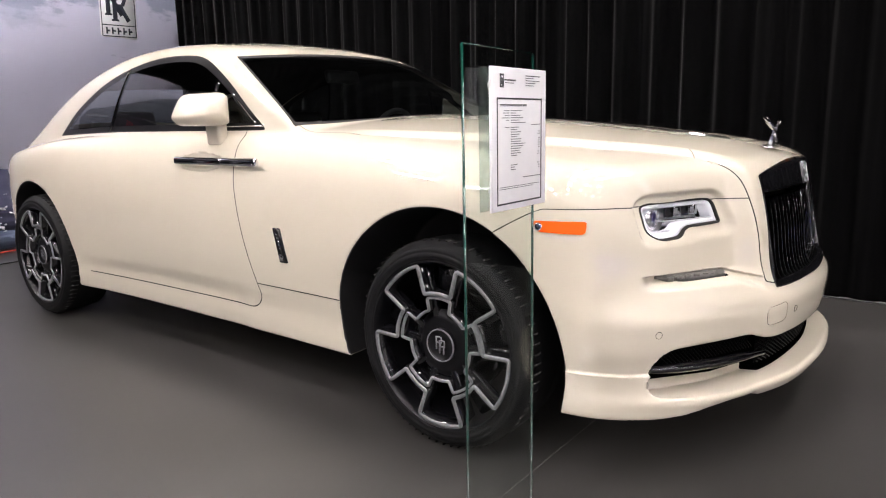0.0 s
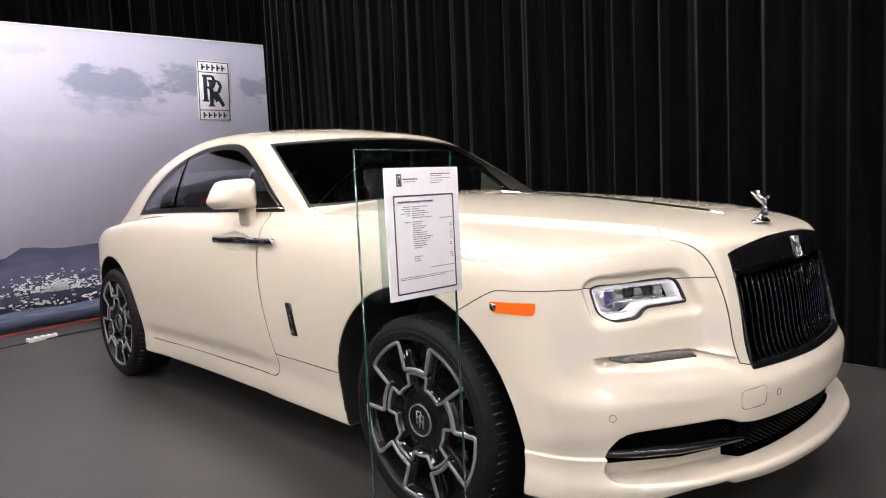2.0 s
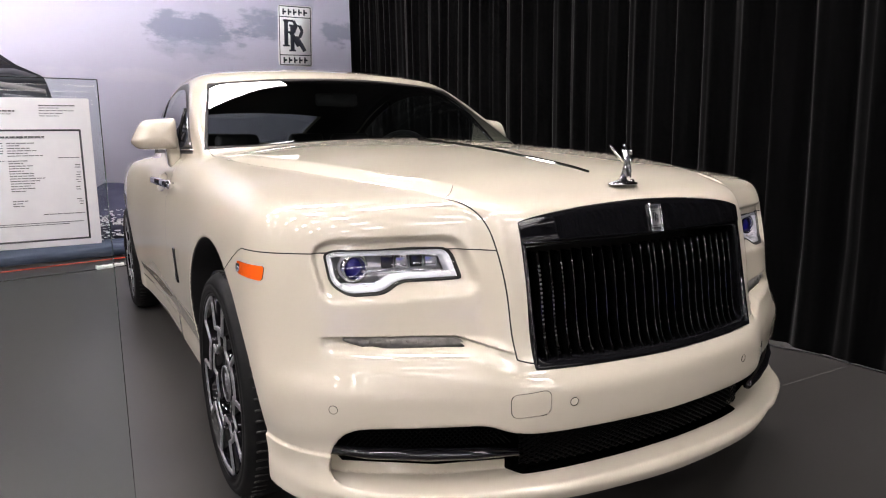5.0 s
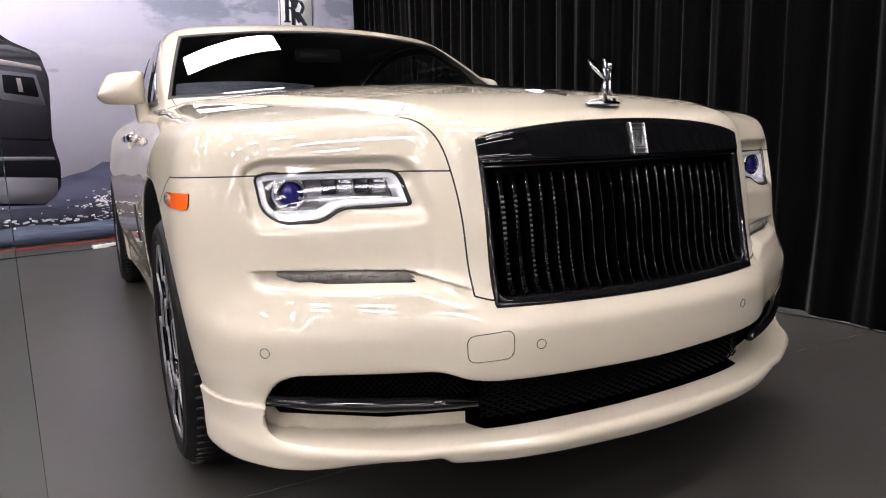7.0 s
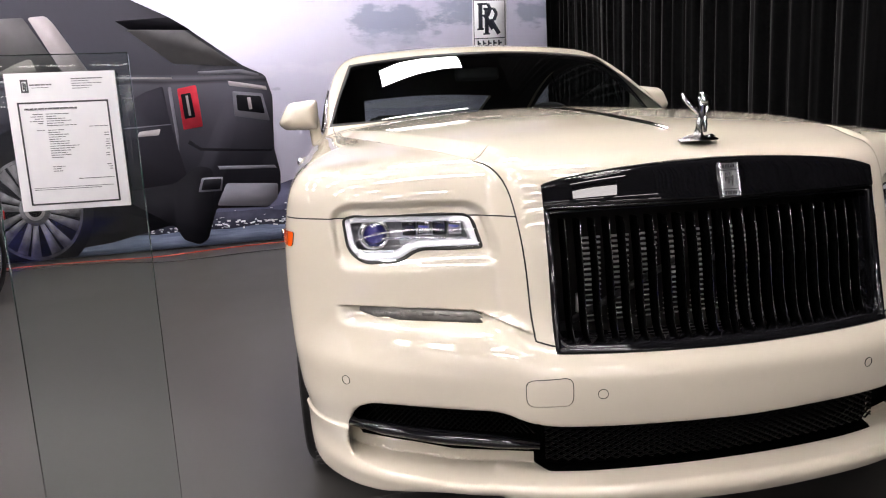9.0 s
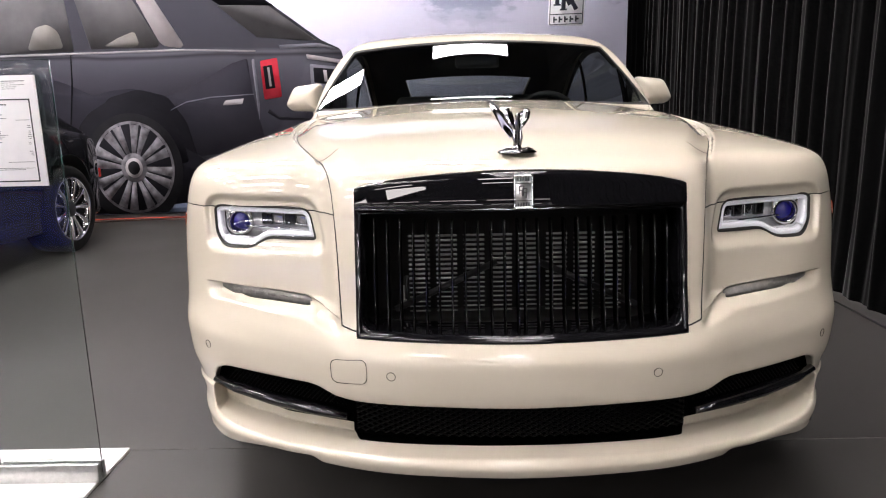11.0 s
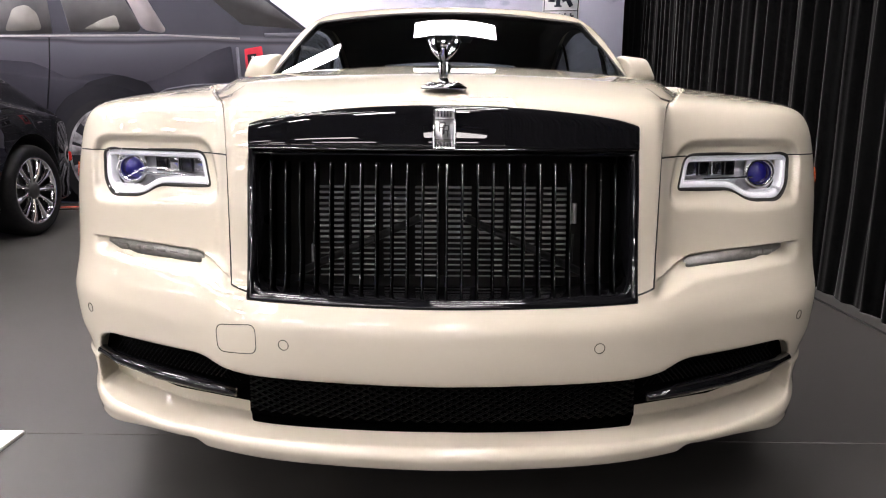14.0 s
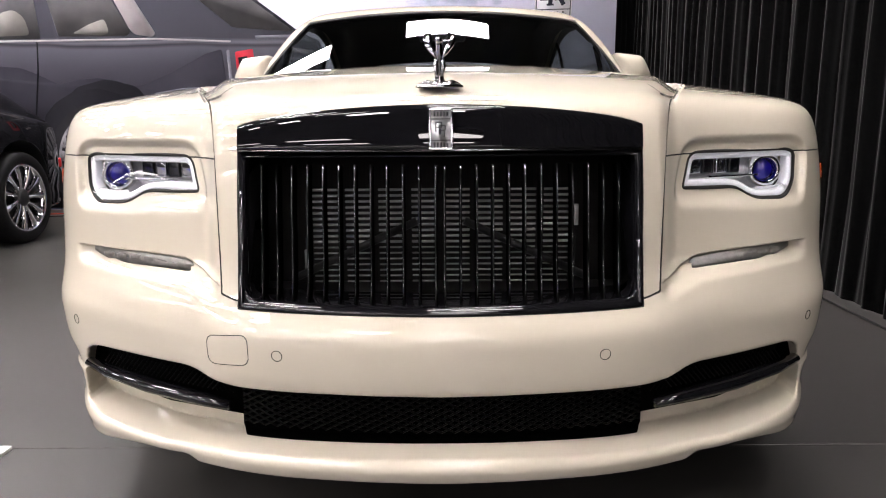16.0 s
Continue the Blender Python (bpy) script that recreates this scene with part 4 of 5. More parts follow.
for s in (1, -1):
    lamp = new("headlight")
    lamp.parent = car
    lamp["label"] = "rectangular led headlight with bright ring"
    poly = [(s * x, z) for x, z in HEADLAMP]
    part("gasket", ring_mesh(poly, [(-0.003, 0.002), (-0.001, -0.002), (0.003, -0.001), (0.005, 0.012)], on_nose), GAP, lamp)
    part("light_ring", ring_mesh(poly, [(0.004, 0.010), (0.0055, 0.005), (0.0150, 0.008), (0.0175, 0.014), (0.018, 0.04)], on_nose), LED, lamp, "white unlit led ring with a faint added glow")
    part("reflector", plate(inset(poly, 0.014), 0.006, lambda u, v, w: (u, on_nose(u, v, 0.058 + w), v)), REFLECTOR, lamp)
    bm = bmesh.new()
    for x0, x1, z, back in ((0.525, 0.69, 0.806, 0.034), (0.69, 0.80, 0.783, 0.034), (0.53, 0.80, 0.866, 0.040)):
        xm = (x0 + x1) / 2
        box(bm, (x1 - x0, 0.026, 0.004), (s * xm, on_nose(xm, z, back), z), Matrix.Rotation(s * 0.50, 4, "Z") @ Matrix.Rotation(-0.9 if z < 0.85 else 0.5, 4, "X"), 0.0015, 1)
    part("reflector_shelf", bm, REFLECTOR, lamp, "silvery reflector ledges")
    for cx, cz, r, mat, nm in ((0.738, 0.828, 0.026, BLUE, "blue"),):
        y = on_nose(cx, cz, 0.036)
        bm = turned([(r * 1.5, -0.016), (r * 1.45, 0.002), (r * 1.1, 0.010), (r, 0.004), (r * 0.98, -0.004)], 32)
        bmesh.ops.transform(bm, matrix=pose(s * cx, y, cz, 0, 0, -90), verts=bm.verts)
        part("projector", bm, CHROME, lamp)
        bm = turned([(r, 0.0), (r * 0.8, 0.006), (r * 0.45, 0.011), (0.0001, 0.012)], 32)
        bmesh.ops.transform(bm, matrix=pose(s * cx, y, cz, 0, 0, -90), verts=bm.verts)
        part("lens", bm, mat, lamp, "deep %s projector lens" % nm)
    for k in range(4):
        x = 0.556 + 0.034 * k
        part("light_module", boxed((0.0315, 0.012, 0.038), (s * x, on_nose(x, 0.842, 0.040), 0.842), Matrix.Rotation(s * 0.45, 4, "Z"), 0.003), DARK_CHROME if k % 2 else CHROME, lamp)
    for x, z, w in ((0.665, 0.818, 0.19), (0.60, 0.862, 0.13)):
        part("chrome_bar", boxed((w, 0.006, 0.006), (s * x, on_nose(x, z, 0.030), z), Matrix.Rotation(s * 0.48, 4, "Z"), 0.002), CHROME, lamp)
    cover = surface("lens_cover", P["lamp"] if s > 0 else mirror(P["lamp"]), LENS, lamp, "clear lamp cover")
    cover.visible_shadow = False
    # running light in its slot
    run = new("running_light")
    run.parent = car
    run["label"] = "dark segmented running light"
    sl = [(s * x, z) for x, z in SLOT]
    part("backing", plate(inset(sl, -0.006), 0.01, lambda u, v, w: (u, on_nose(u, 0.643, 0.001 + w), v)), SMOKE, run)
    for k in range(6):
        x = 0.565 + 0.036 * k
        z = 0.646 + 0.02 * (x - 0.55)
        part("segment", boxed((0.031, 0.006, 0.013), (s * x, on_nose(x, 0.643, 0.0028), z + 0.003), Matrix.Rotation(s * 0.42, 4, "Z"), 0.004), SMOKE, run)
    # parking sensors
    for x, z in ((0.312, 0.504), (0.832, 0.504)):
        p = np.array([[x, on_nose(x, z), z]])
        for _ in range(40):
            p[0, 1] += 0.7 * carbody(p[:, 0], p[:, 1], p[:, 2])[0]
        n = Vector(normal_at(p)[0][0])
        bm = turned([(0.0112, -0.004), (0.0112, 0.0009), (0.0099, 0.0009), (0.0099, -0.001)], 28)
        turn = Vector((1, 0, 0)).rotation_difference(Vector((s * n.x, n.y, n.z))).to_matrix().to_4x4()
        bmesh.ops.transform(bm, matrix=Matrix.Translation((s * x, p[0, 1], z)) @ turn, verts=bm.verts)
        part("parking_sensor", bm, GAP, car)
    # amber side marker
    def side_x(y, z):
        x = 0.98
        for _ in range(60):
            x -= 0.9 * float(carbody(np.array(x), np.array(y), np.array(z)))
        return x
    marker = surface("side_marker", shifted(P["marker"] if s > 0 else mirror(P["marker"]), 0.003), ORANGE, car, "amber side marker lamp")
    bm = turned([(0.012, -0.004), (0.012, 0.003), (0.009, 0.004), (0.0, 0.002)], 20)
    bmesh.ops.transform(bm, matrix=pose(s * (side_x(0.515, 0.815) + 0.004), 0.515, 0.815, 0, 0, 0 if s > 0 else 180), verts=bm.verts)
    part("bulb", bm, CHROME, marker)
    # fender badge
    bd = rounded([(1.737, 0.717), (1.694, 0.717), (1.660, 0.576), (1.706, 0.576)], 0.008)
    badge = part("fender_badge", plate(bd, -0.014, lambda u, v, w: (s * (side_x(u, v) + 0.006 + w), u, v)), GLOSS, car, "black and chrome side badge")
    bm = bmesh.new()
    box(bm, (0.003, 0.020, 0.026), (s * (side_x(1.69, 0.6) + 0.008), 1.693, 0.598), None, 0.001, 1)
    for k in range(5):
        z = 0.635 + 0.014 * k
        box(bm, (0.002, 0.012, 0.005), (s * (side_x(1.7, z) + 0.007), 1.678 + 0.26 * (z - 0.575), z))
    part("lettering", bm, CHROME, badge)
    # door handle
    xs = side_x(2.05, 0.97)
    handle = part("door_handle", boxed((0.026, 0.36, 0.034), (s * (xs + 0.022), 2.255, 0.974), Matrix.Rotation(s * 0.0, 4, "Z"), 0.009, 3), CHROME, car, "long chrome door handle")
    part("pull", boxed((0.028, 0.24, 0.036), (s * (xs + 0.024), 1.955, 0.974), None, 0.011, 3), CHROME, handle)
    for y in (1.88, 2.09, 2.36):
        part("mount", boxed((0.03, 0.03, 0.016), (s * (xs + 0.008), y, 0.974), None, 0.004, 1), CHROME, handle)
    # slim window bars
    for (y0, z0), (y1, z1), r in (((3.27, 1.11), (3.15, 1.43), 0.009), ((2.30, 1.11), (2.29, 1.32), 0.012)):
        bm = bmesh.new()
        tube(bm, [(s * (side_x(y0 + (y1 - y0) * k / 6, z0 + (z1 - z0) * k / 6) - 0.004), y0 + (y1 - y0) * k / 6, z0 + (z1 - z0) * k / 6) for k in range(7)], r, 8)
        part("window_bar", bm, GLOSS, car)
    bm = bmesh.new()
    tube(bm, [(s * (side_x(1.93 + 0.40 * k / 6, 1.122) + 0.001), 1.93 + 0.40 * k / 6, 1.122) for k in range(7)], 0.004, 6)
    tube(bm, [(s * (side_x(1.985 + 0.185 * k / 6, 1.135 + 0.14 * k / 6) + 0.001), 1.985 + 0.185 * k / 6, 1.135 + 0.14 * k / 6) for k in range(7)], 0.0035, 6)
    part("window_trim", bm, CHROME, car, "bright trim of the front quarter light")
    # door mirror
    mir = new("door_mirror")
    mir.parent = car
    mir["label"] = "pearl white door mirror on a short stalk"
    shape = rounded([(0.846, 1.276), (0.992, 1.262), (1.022, 1.212), (1.046, 1.160), (1.016, 1.128), (0.846, 1.122)], [0.026, 0.034, 0.03, 0.016, 0.022, 0.02], 5)
    bm, rings = bmesh.new(), []
    for y, grow in ((2.092, 0.42), (2.100, 0.60), (2.118, 0.79), (2.145, 0.91), (2.180, 0.975), (2.215, 1.0), (2.246, 1.0), (2.256, 0.97), (2.250, 0.90)):
        rings.append([bm.verts.new((s * (0.925 + grow * (x - 0.925)), y + 0.16 * grow * (x - 0.925), 1.186 + grow * (z - 1.186))) for x, z in shape])
    for p, q in zip(rings, rings[1:]):
        for k in range(len(p)):
            bm.faces.new((p[k - 1], p[k], q[k], q[k - 1]))
    tip = bm.verts.new((s * 0.925, 2.088, 1.186))
    back = bm.verts.new((s * 0.925, 2.248, 1.186))
    for k in range(len(shape)):
        bm.faces.new((rings[0][k - 1], rings[0][k], tip))
        bm.faces.new((rings[-1][k], rings[-1][k - 1], back))
    bmesh.ops.recalc_face_normals(bm, faces=bm.faces)
    part("shell", bm, PAINT, mir)
    bm = boxed((0.13, 0.006, 0.080), (0, 0, 0), None, 0.025, 3)
    bmesh.ops.transform(bm, matrix=(Matrix.Scale(s, 4, (1, 0, 0)) @ pose(0.944, 2.256, 1.194, 0, 2, 8)), verts=bm.verts)
    part("mirror_glass", bm, CHROME, mir)
    bm = bmesh.new()
    box(bm, (0.056, 0.100, 0.150), (s * 0.866, 2.205, 1.115), Matrix.Rotation(s * 0.08, 4, 'Y'), 0.016, 3)
    part("stalk", bm, PAINT, mir)
    # bumper vents: black blade and mesh
    vent = new("bumper_vent")
    vent.parent = car
    vent["label"] = "black lower air intake with gloss blade"
    pts = [(0.825, 0.392), (0.75, 0.386), (0.63, 0.380), (0.52, 0.379), (0.43, 0.376)]
    bm = bmesh.new()
    tube(bm, [(s * x, front_y(x, z, 0.018), z) for x, z in pts], [0.015, 0.019, 0.020, 0.018, 0.012], 12, flat=0.75)
    part("blade", bm, GLOSS, vent, "gloss black blade")
    panel = [(0.828, 0.392), (0.78, 0.452), (0.50, 0.452), (0.45, 0.43), (0.40, 0.425), (0.40, 0.345), (0.60, 0.340), (0.80, 0.352)]
    part("backing", plate([(s * x, z) for x, z in panel], 0.004, lambda u, v, w: (u, front_y(u, 0.4, 0.050 + w), v)), VANE, vent)
    bm = bmesh.new()
    for k in range(34):
        for dirn in (-1, 1):
            x = 0.42 + 0.0125 * k
            a, b = (x, 0.39), (x + dirn * 0.05, 0.445)
            if min(a[0], b[0]) > 0.42 and max(a[0], b[0]) < 0.80:
                tube(bm, [(s * a[0], front_y(a[0], 0.4, 0.046), a[1]), (s * b[0], front_y(b[0], 0.4, 0.046), b[1])], 0.0016, 4)
    part("mesh", bm, WIRE, vent, "black wire mesh")

# centre intake mesh
intake = new("lower_intake")
intake.parent = car
intake["label"] = "black mesh centre air intake"
part("backing", plate([(-0.41, 0.43), (0.41, 0.43), (0.41, 0.325), (-0.41, 0.325)], 0.004, lambda u, v, w: (u, front_y(u, 0.38, 0.066 + w), v)), VANE, intake)
bm = bmesh.new()
for k in range(-40, 41):
    for dirn in (-1, 1):
        x = 0.026 * k
        a, b = [x, 0.328], [x + dirn * 0.19, 0.428]
        if max(abs(a[0]), abs(b[0])) > 0.41:
            if min(abs(a[0]), abs(b[0])) > 0.41:
                continue
            lim = math.copysign(0.41, a[0] if abs(a[0]) > 0.41 else b[0])
            t = (lim - a[0]) / (b[0] - a[0])
            c = [lim, a[1] + t * 0.10]
            if abs(a[0]) > 0.41:
                a = c
            else:
                b = c
        tube(bm, [(p[0], front_y(p[0], 0.38, 0.050), p[1]) for p in (a, [(a[0] + b[0]) / 2, (a[1] + b[1]) / 2], b)], 0.0023, 5)
part("mesh", bm, WIRE, intake, "black diamond wire mesh")
def top_z(x, y):
    z = 1.06
    for _ in range(60):
        z -= 0.9 * float(carbody(np.array(x), np.array(y), np.array(z)))
    return z


# short joint between bonnet and grille shell
for s in (-1, 1):
    tube(bm := bmesh.new(), [(s * x, y, top_z(x, y) - 0.0006) for x, y in ((0.507, 0.222), (0.498, 0.220), (0.488, 0.222), (0.478, 0.228), (0.468, 0.237), (0.460, 0.247))], 0.0014, 6)
    part("joint_line", bm, GAP, car)


# cabin
def seat(x, y, z0=0.45, w=0.5, head=True):
    st = new("seat")
    st.parent = car
    part("cushion", boxed((w, 0.50, 0.16), (x, y, z0), None, 0.05, 3), LEATHER, st)
    part("backrest", boxed((w * 0.95, 0.16, 0.58), (x, y + 0.30, z0 + 0.32), pose(0, 0, 0, -16), 0.06, 3), LEATHER, st)
    if head:
        part("headrest", boxed((0.27, 0.10, 0.17), (x, y + 0.41, z0 + 0.675), pose(0, 0, 0, -12), 0.04, 3), LEATHER, st)
    st["label"] = "black leather seat"


seat(-0.37, 2.62)
seat(0.37, 2.62)
seat(-0.34, 3.45, 0.47)
seat(0.34, 3.45, 0.47)
part("dashboard", boxed((1.44, 0.36, 0.22), (0, 2.02, 0.97), pose(0, 0, 0, 8), 0.06, 3), LEATHER, car, "black dashboard")
part("parcel_shelf", boxed((1.2, 0.6, 0.03), (0, 4.15, 1.02), None, 0.01), LINER, car)
bm = bmesh.new()
tube(bm, [(0.37 + 0.185 * math.cos(a), 2.27 - 0.06 * math.sin(a), 1.02 + 0.175 * math.sin(a)) for a in (2 * math.pi * k / 32 for k in range(32))], 0.016, 8, True)
sw = part("steering_wheel", bm, LEATHER, car, "black steering wheel")
part("spoke", boxed((0.36, 0.02, 0.05), (0.37, 2.27, 1.02), None, 0.008), LEATHER, sw)
part("boss", boxed((0.13, 0.05, 0.12), (0.37, 2.27, 1.01), None, 0.02), LEATHER, sw)
part("rear_view_mirror", boxed((0.24, 0.04, 0.07), (0.0, 2.28, 1.375), pose(0, 0, 0, -10), 0.02, 3), MATT, car)

# ------------------------------------------------------------------ printed backdrop
banner = new("printed_backdrop")
banner.matrix_basis = pose(2.268, 7.109, 0, 0, 0, 7.9)
tagged(banner, "large printed backdrop with cloudy sky, coast and dark car", "backdrop")


def print_ink(name, a, b, scale=2.0, stretch=None, rough=0.55):
    return vary(material("print " + name, a, 0.8, Specular_IOR_Level=0.15), scale, a, b, detail=6.0, stretch=stretch)


def sky_print():
    m = material("print sky", (0.5, 0.5, 0.6), 0.8, Specular_IOR_Level=0.15)
    p = m.node_tree.nodes["Principled BSDF"]
    co = node(m, "ShaderNodeTexCoord")
    sep = node(m, "ShaderNodeSeparateXYZ")
    join(m, co, "Object", sep, "Vector")
    ramp = node(m, "ShaderNodeValToRGB")
    ramp.color_ramp.elements[0].position, ramp.color_ramp.elements[0].color = 0.0, (0.640, 0.635, 0.800, 1)
    ramp.color_ramp.elements[1].position, ramp.color_ramp.elements[1].color = 1.0, (0.465, 0.480, 0.605, 1)
    e = ramp.color_ramp.elements.new(0.45)
    e.color = (0.565, 0.563, 0.712, 1)
    e = ramp.color_ramp.elements.new(0.8)
    e.color = (0.525, 0.53, 0.66, 1)
    r = node(m, "ShaderNodeMapRange", From_Min=0.5, From_Max=3.2)
    join(m, sep, "Z", r, "Value")
    join(m, r, "Result", ramp, "Fac")
    last = ramp
    mapn = node(m, "ShaderNodeMapping")
    mapn.inputs["Scale"].default_value = (1.0, 1.0, 2.2)
    join(m, co, "Object", mapn, "Vector")
    nz0 = node(m, "ShaderNodeTexNoise", Scale=2.3, Detail=8.0, Roughness=0.62)
    join(m, mapn, "Vector", nz0, "Vector")
    nz = node(m, "ShaderNodeMapRange", From_Min=0.3, From_Max=0.7, To_Min=-0.15, To_Max=0.85)
    join(m, nz0, "Fac", nz, "Value")
    for u, z, wu, wz, tone, strength in ((-2.22, 2.42, 0.95, 0.34, (0.22, 0.26, 0.38), 1.6), (-1.24, 2.54, 0.75, 0.27, (0.24, 0.28, 0.40), 1.5), (-2.2, 2.22, 0.9, 0.20, (0.38, 0.41, 0.54), 1.2),
                                         (-0.31, 2.53, 0.55, 0.28, (0.24, 0.28, 0.40), 1.5), (-3.4, 2.7, 0.9, 0.10, (0.36, 0.37, 0.48), 0.8), (-3.0, 1.9, 1.6, 0.12, (0.66, 0.65, 0.76), 0.8)):
        mp = node(m, "ShaderNodeMapping")
        mp.inputs["Location"].default_value = (-u / wu, 0, -z / wz)
        mp.inputs["Scale"].default_value = (1 / wu, 0, 1 / wz)
        join(m, co, "Object", mp, "Vector")
        ln = node(m, "ShaderNodeVectorMath")
        ln.operation = "LENGTH"
        join(m, mp, "Vector", ln, 0)
        mr = node(m, "ShaderNodeMapRange", From_Min=1.05, From_Max=0.1)
        join(m, ln, "Value", mr, "Value")
        add = node(m, "ShaderNodeMath")
        add.operation = "ADD"
        join(m, mr, "Result", add, 0)
        join(m, nz, "Result", add, 1)
        mk = node(m, "ShaderNodeMapRange", From_Min=0.72, From_Max=1.10, To_Max=min(1.0, strength * 0.46))
        mk.interpolation_type = "SMOOTHSTEP"
        join(m, add, "Value", mk, "Value")
        mix = node(m, "ShaderNodeMix")
        mix.data_type = "RGBA"
        mix.inputs["B"].default_value = (0, 0, 0, 1)
        mix.inputs[7].default_value = (*tone, 1)
        join(m, mk, "Result", mix, 0)
        m.node_tree.links.new(last.outputs[0] if last is ramp else last.outputs[2], mix.inputs[6])
        last = mix
    m.node_tree.links.new(last.outputs[2], p.inputs["Base Color"])
    return m


def cloth(u, v):
    """Place on the stretched cloth, which narrows a little towards its free edge."""
    k = max(0.0, u + 4.43)
    return (min(u, -4.43) + 0.93 * k, v * (1 - 0.0067 * k))


def flat(outline, layer, thick=0.0008):
    """A printed shape lying on the fabric."""
    return plate([cloth(u, v) for u, v in outline], thick, lambda u, v, w: (u, -0.0012 * layer - w, v))


fabric = [(0.09, 0.015), (0.09, 3.175), (-3.6, 2.905), (-8.9, 2.6), (-8.9, 0.015)]
part("fabric", plate([cloth(u, v) for u, v in fabric], 0.03, lambda u, v, w: (u, w, v)), sky_print(), banner, "printed sky fabric")
part("hem", plate([cloth(u, v) for u, v in ((0.09, 3.175), (0.09, 3.19), (-3.6, 2.92), (-8.9, 2.615), (-8.9, 2.6), (-3.6, 2.905))], 0.034, lambda u, v, w: (u, w - 0.002, v)), WHITE, banner)
rnd = random.Random(5)
hill = [(0.085, 0.02), (0.085, 0.70)]
hill += [(-0.15 * k, 0.70 + 0.10 * noise.noise(Vector((k * 0.22, 3.1, 0))) + 0.02 * noise.noise(Vector((k * 1.1, 8.1, 0))) + (0.06 if 10 < k < 22 else 0) - 0.0022 * max(0, k - 20) ** 1.5) for k in range(1, 56)]
hill += [(-8.3, 0.02)]
part("hills", flat(hill, 1), print_ink("hills", (0.050, 0.052, 0.095), (0.075, 0.078, 0.13), 3.0, (1, 1, 3)), banner, "printed dark hills")
sea = [(0.085, 0.017), (0.085, 0.16)] + [(-0.2 * k, 0.19 + 0.012 * math.sin(k * 1.7)) for k in range(1, 42)] + [(-8.3, 0.017)]
part("sea", flat(sea, 3), print_ink("sea", (0.055, 0.070, 0.115), (0.12, 0.145, 0.21), 5.0, (0.6, 1, 9)), banner, "printed blue water")
shore = [(0.085, 0.15), (0.085, 0.36)] + [(-0.15 * k, 0.37 + 0.05 * noise.noise(Vector((k * 0.4, 1, 0)))) for k in range(1, 56)] + [(-8.3, 0.17)]
part("shore", flat(shore, 2), print_ink("shore", (0.030, 0.032, 0.055), (0.055, 0.057, 0.09), 7.0), banner, "printed dark shore")
bm = bmesh.new()
for k in range(520):
    u = rnd.uniform(-7.9, -0.25)
    near = rnd.random() < 0.62
    z = rnd.gauss(0.235, 0.022) if near else rnd.uniform(0.28, 0.55)
    w, h = (rnd.uniform(0.012, 0.06), rnd.uniform(0.006, 0.022)) if near else (rnd.uniform(0.008, 0.04), rnd.uniform(0.003, 0.008))
    box(bm, (w, 0.0006, h), (u, -0.0052, z), Matrix.Rotation(rnd.uniform(-0.3, 0.3), 4, "Y"))
tagged(part("lights", bm, print_ink("shore lights", (0.55, 0.55, 0.62), (0.8, 0.8, 0.85), 9.0), banner, "printed pale specks of shore lights"), kind="stuff")
bm = bmesh.new()
for k in range(420):
    a, r = rnd.uniform(0, 2 * math.pi), abs(rnd.gauss(0, 0.15))
    box(bm, (rnd.uniform(0.012, 0.045), 0.0006, rnd.uniform(0.006, 0.016)), (-2.96 + 2.0 * r * math.cos(a), -0.0062, 0.34 + 0.55 * abs(r * math.sin(a))), Matrix.Rotation(rnd.uniform(-0.5, 0.5), 4, "Y"))
tagged(part("spray", bm, print_ink("white spray", (0.7, 0.7, 0.78), (0.85, 0.85, 0.9), 5.0), banner, "printed white burst of spray"), kind="stuff")

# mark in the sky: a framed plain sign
frame_out = rounded([(-0.475, 2.895), (-0.955, 2.865), (-0.985, 2.145), (-0.505, 2.15)], 0.045)
part("mark", flat(frame_out, 2), print_ink("mark white", (0.80, 0.80, 0.84), (0.84, 0.84, 0.88)), banner, "printed white framed mark")
bm = bmesh.new()


def mark_at(u, v):
    """Place on the mark from its own width and height, each from -1 to 1."""
    return cloth(-0.73 + 0.235 * u + 0.012 * v, 2.514 + 0.36 * v + 0.012 * u)


def stroke(bm, a, b, w, layer=3):
    (ax, az), (bx, bz) = mark_at(*a), mark_at(*b)
    d = Vector((bx - ax, 0, bz - az))
    m = Matrix.Translation(((ax + bx) / 2, -0.0012 * layer - 0.0004, (az + bz) / 2)) @ Matrix.Rotation(-math.atan2(d.z, d.x), 4, "Y")
    box(bm, (d.length, 0.0006, w), (0, 0, 0), m)


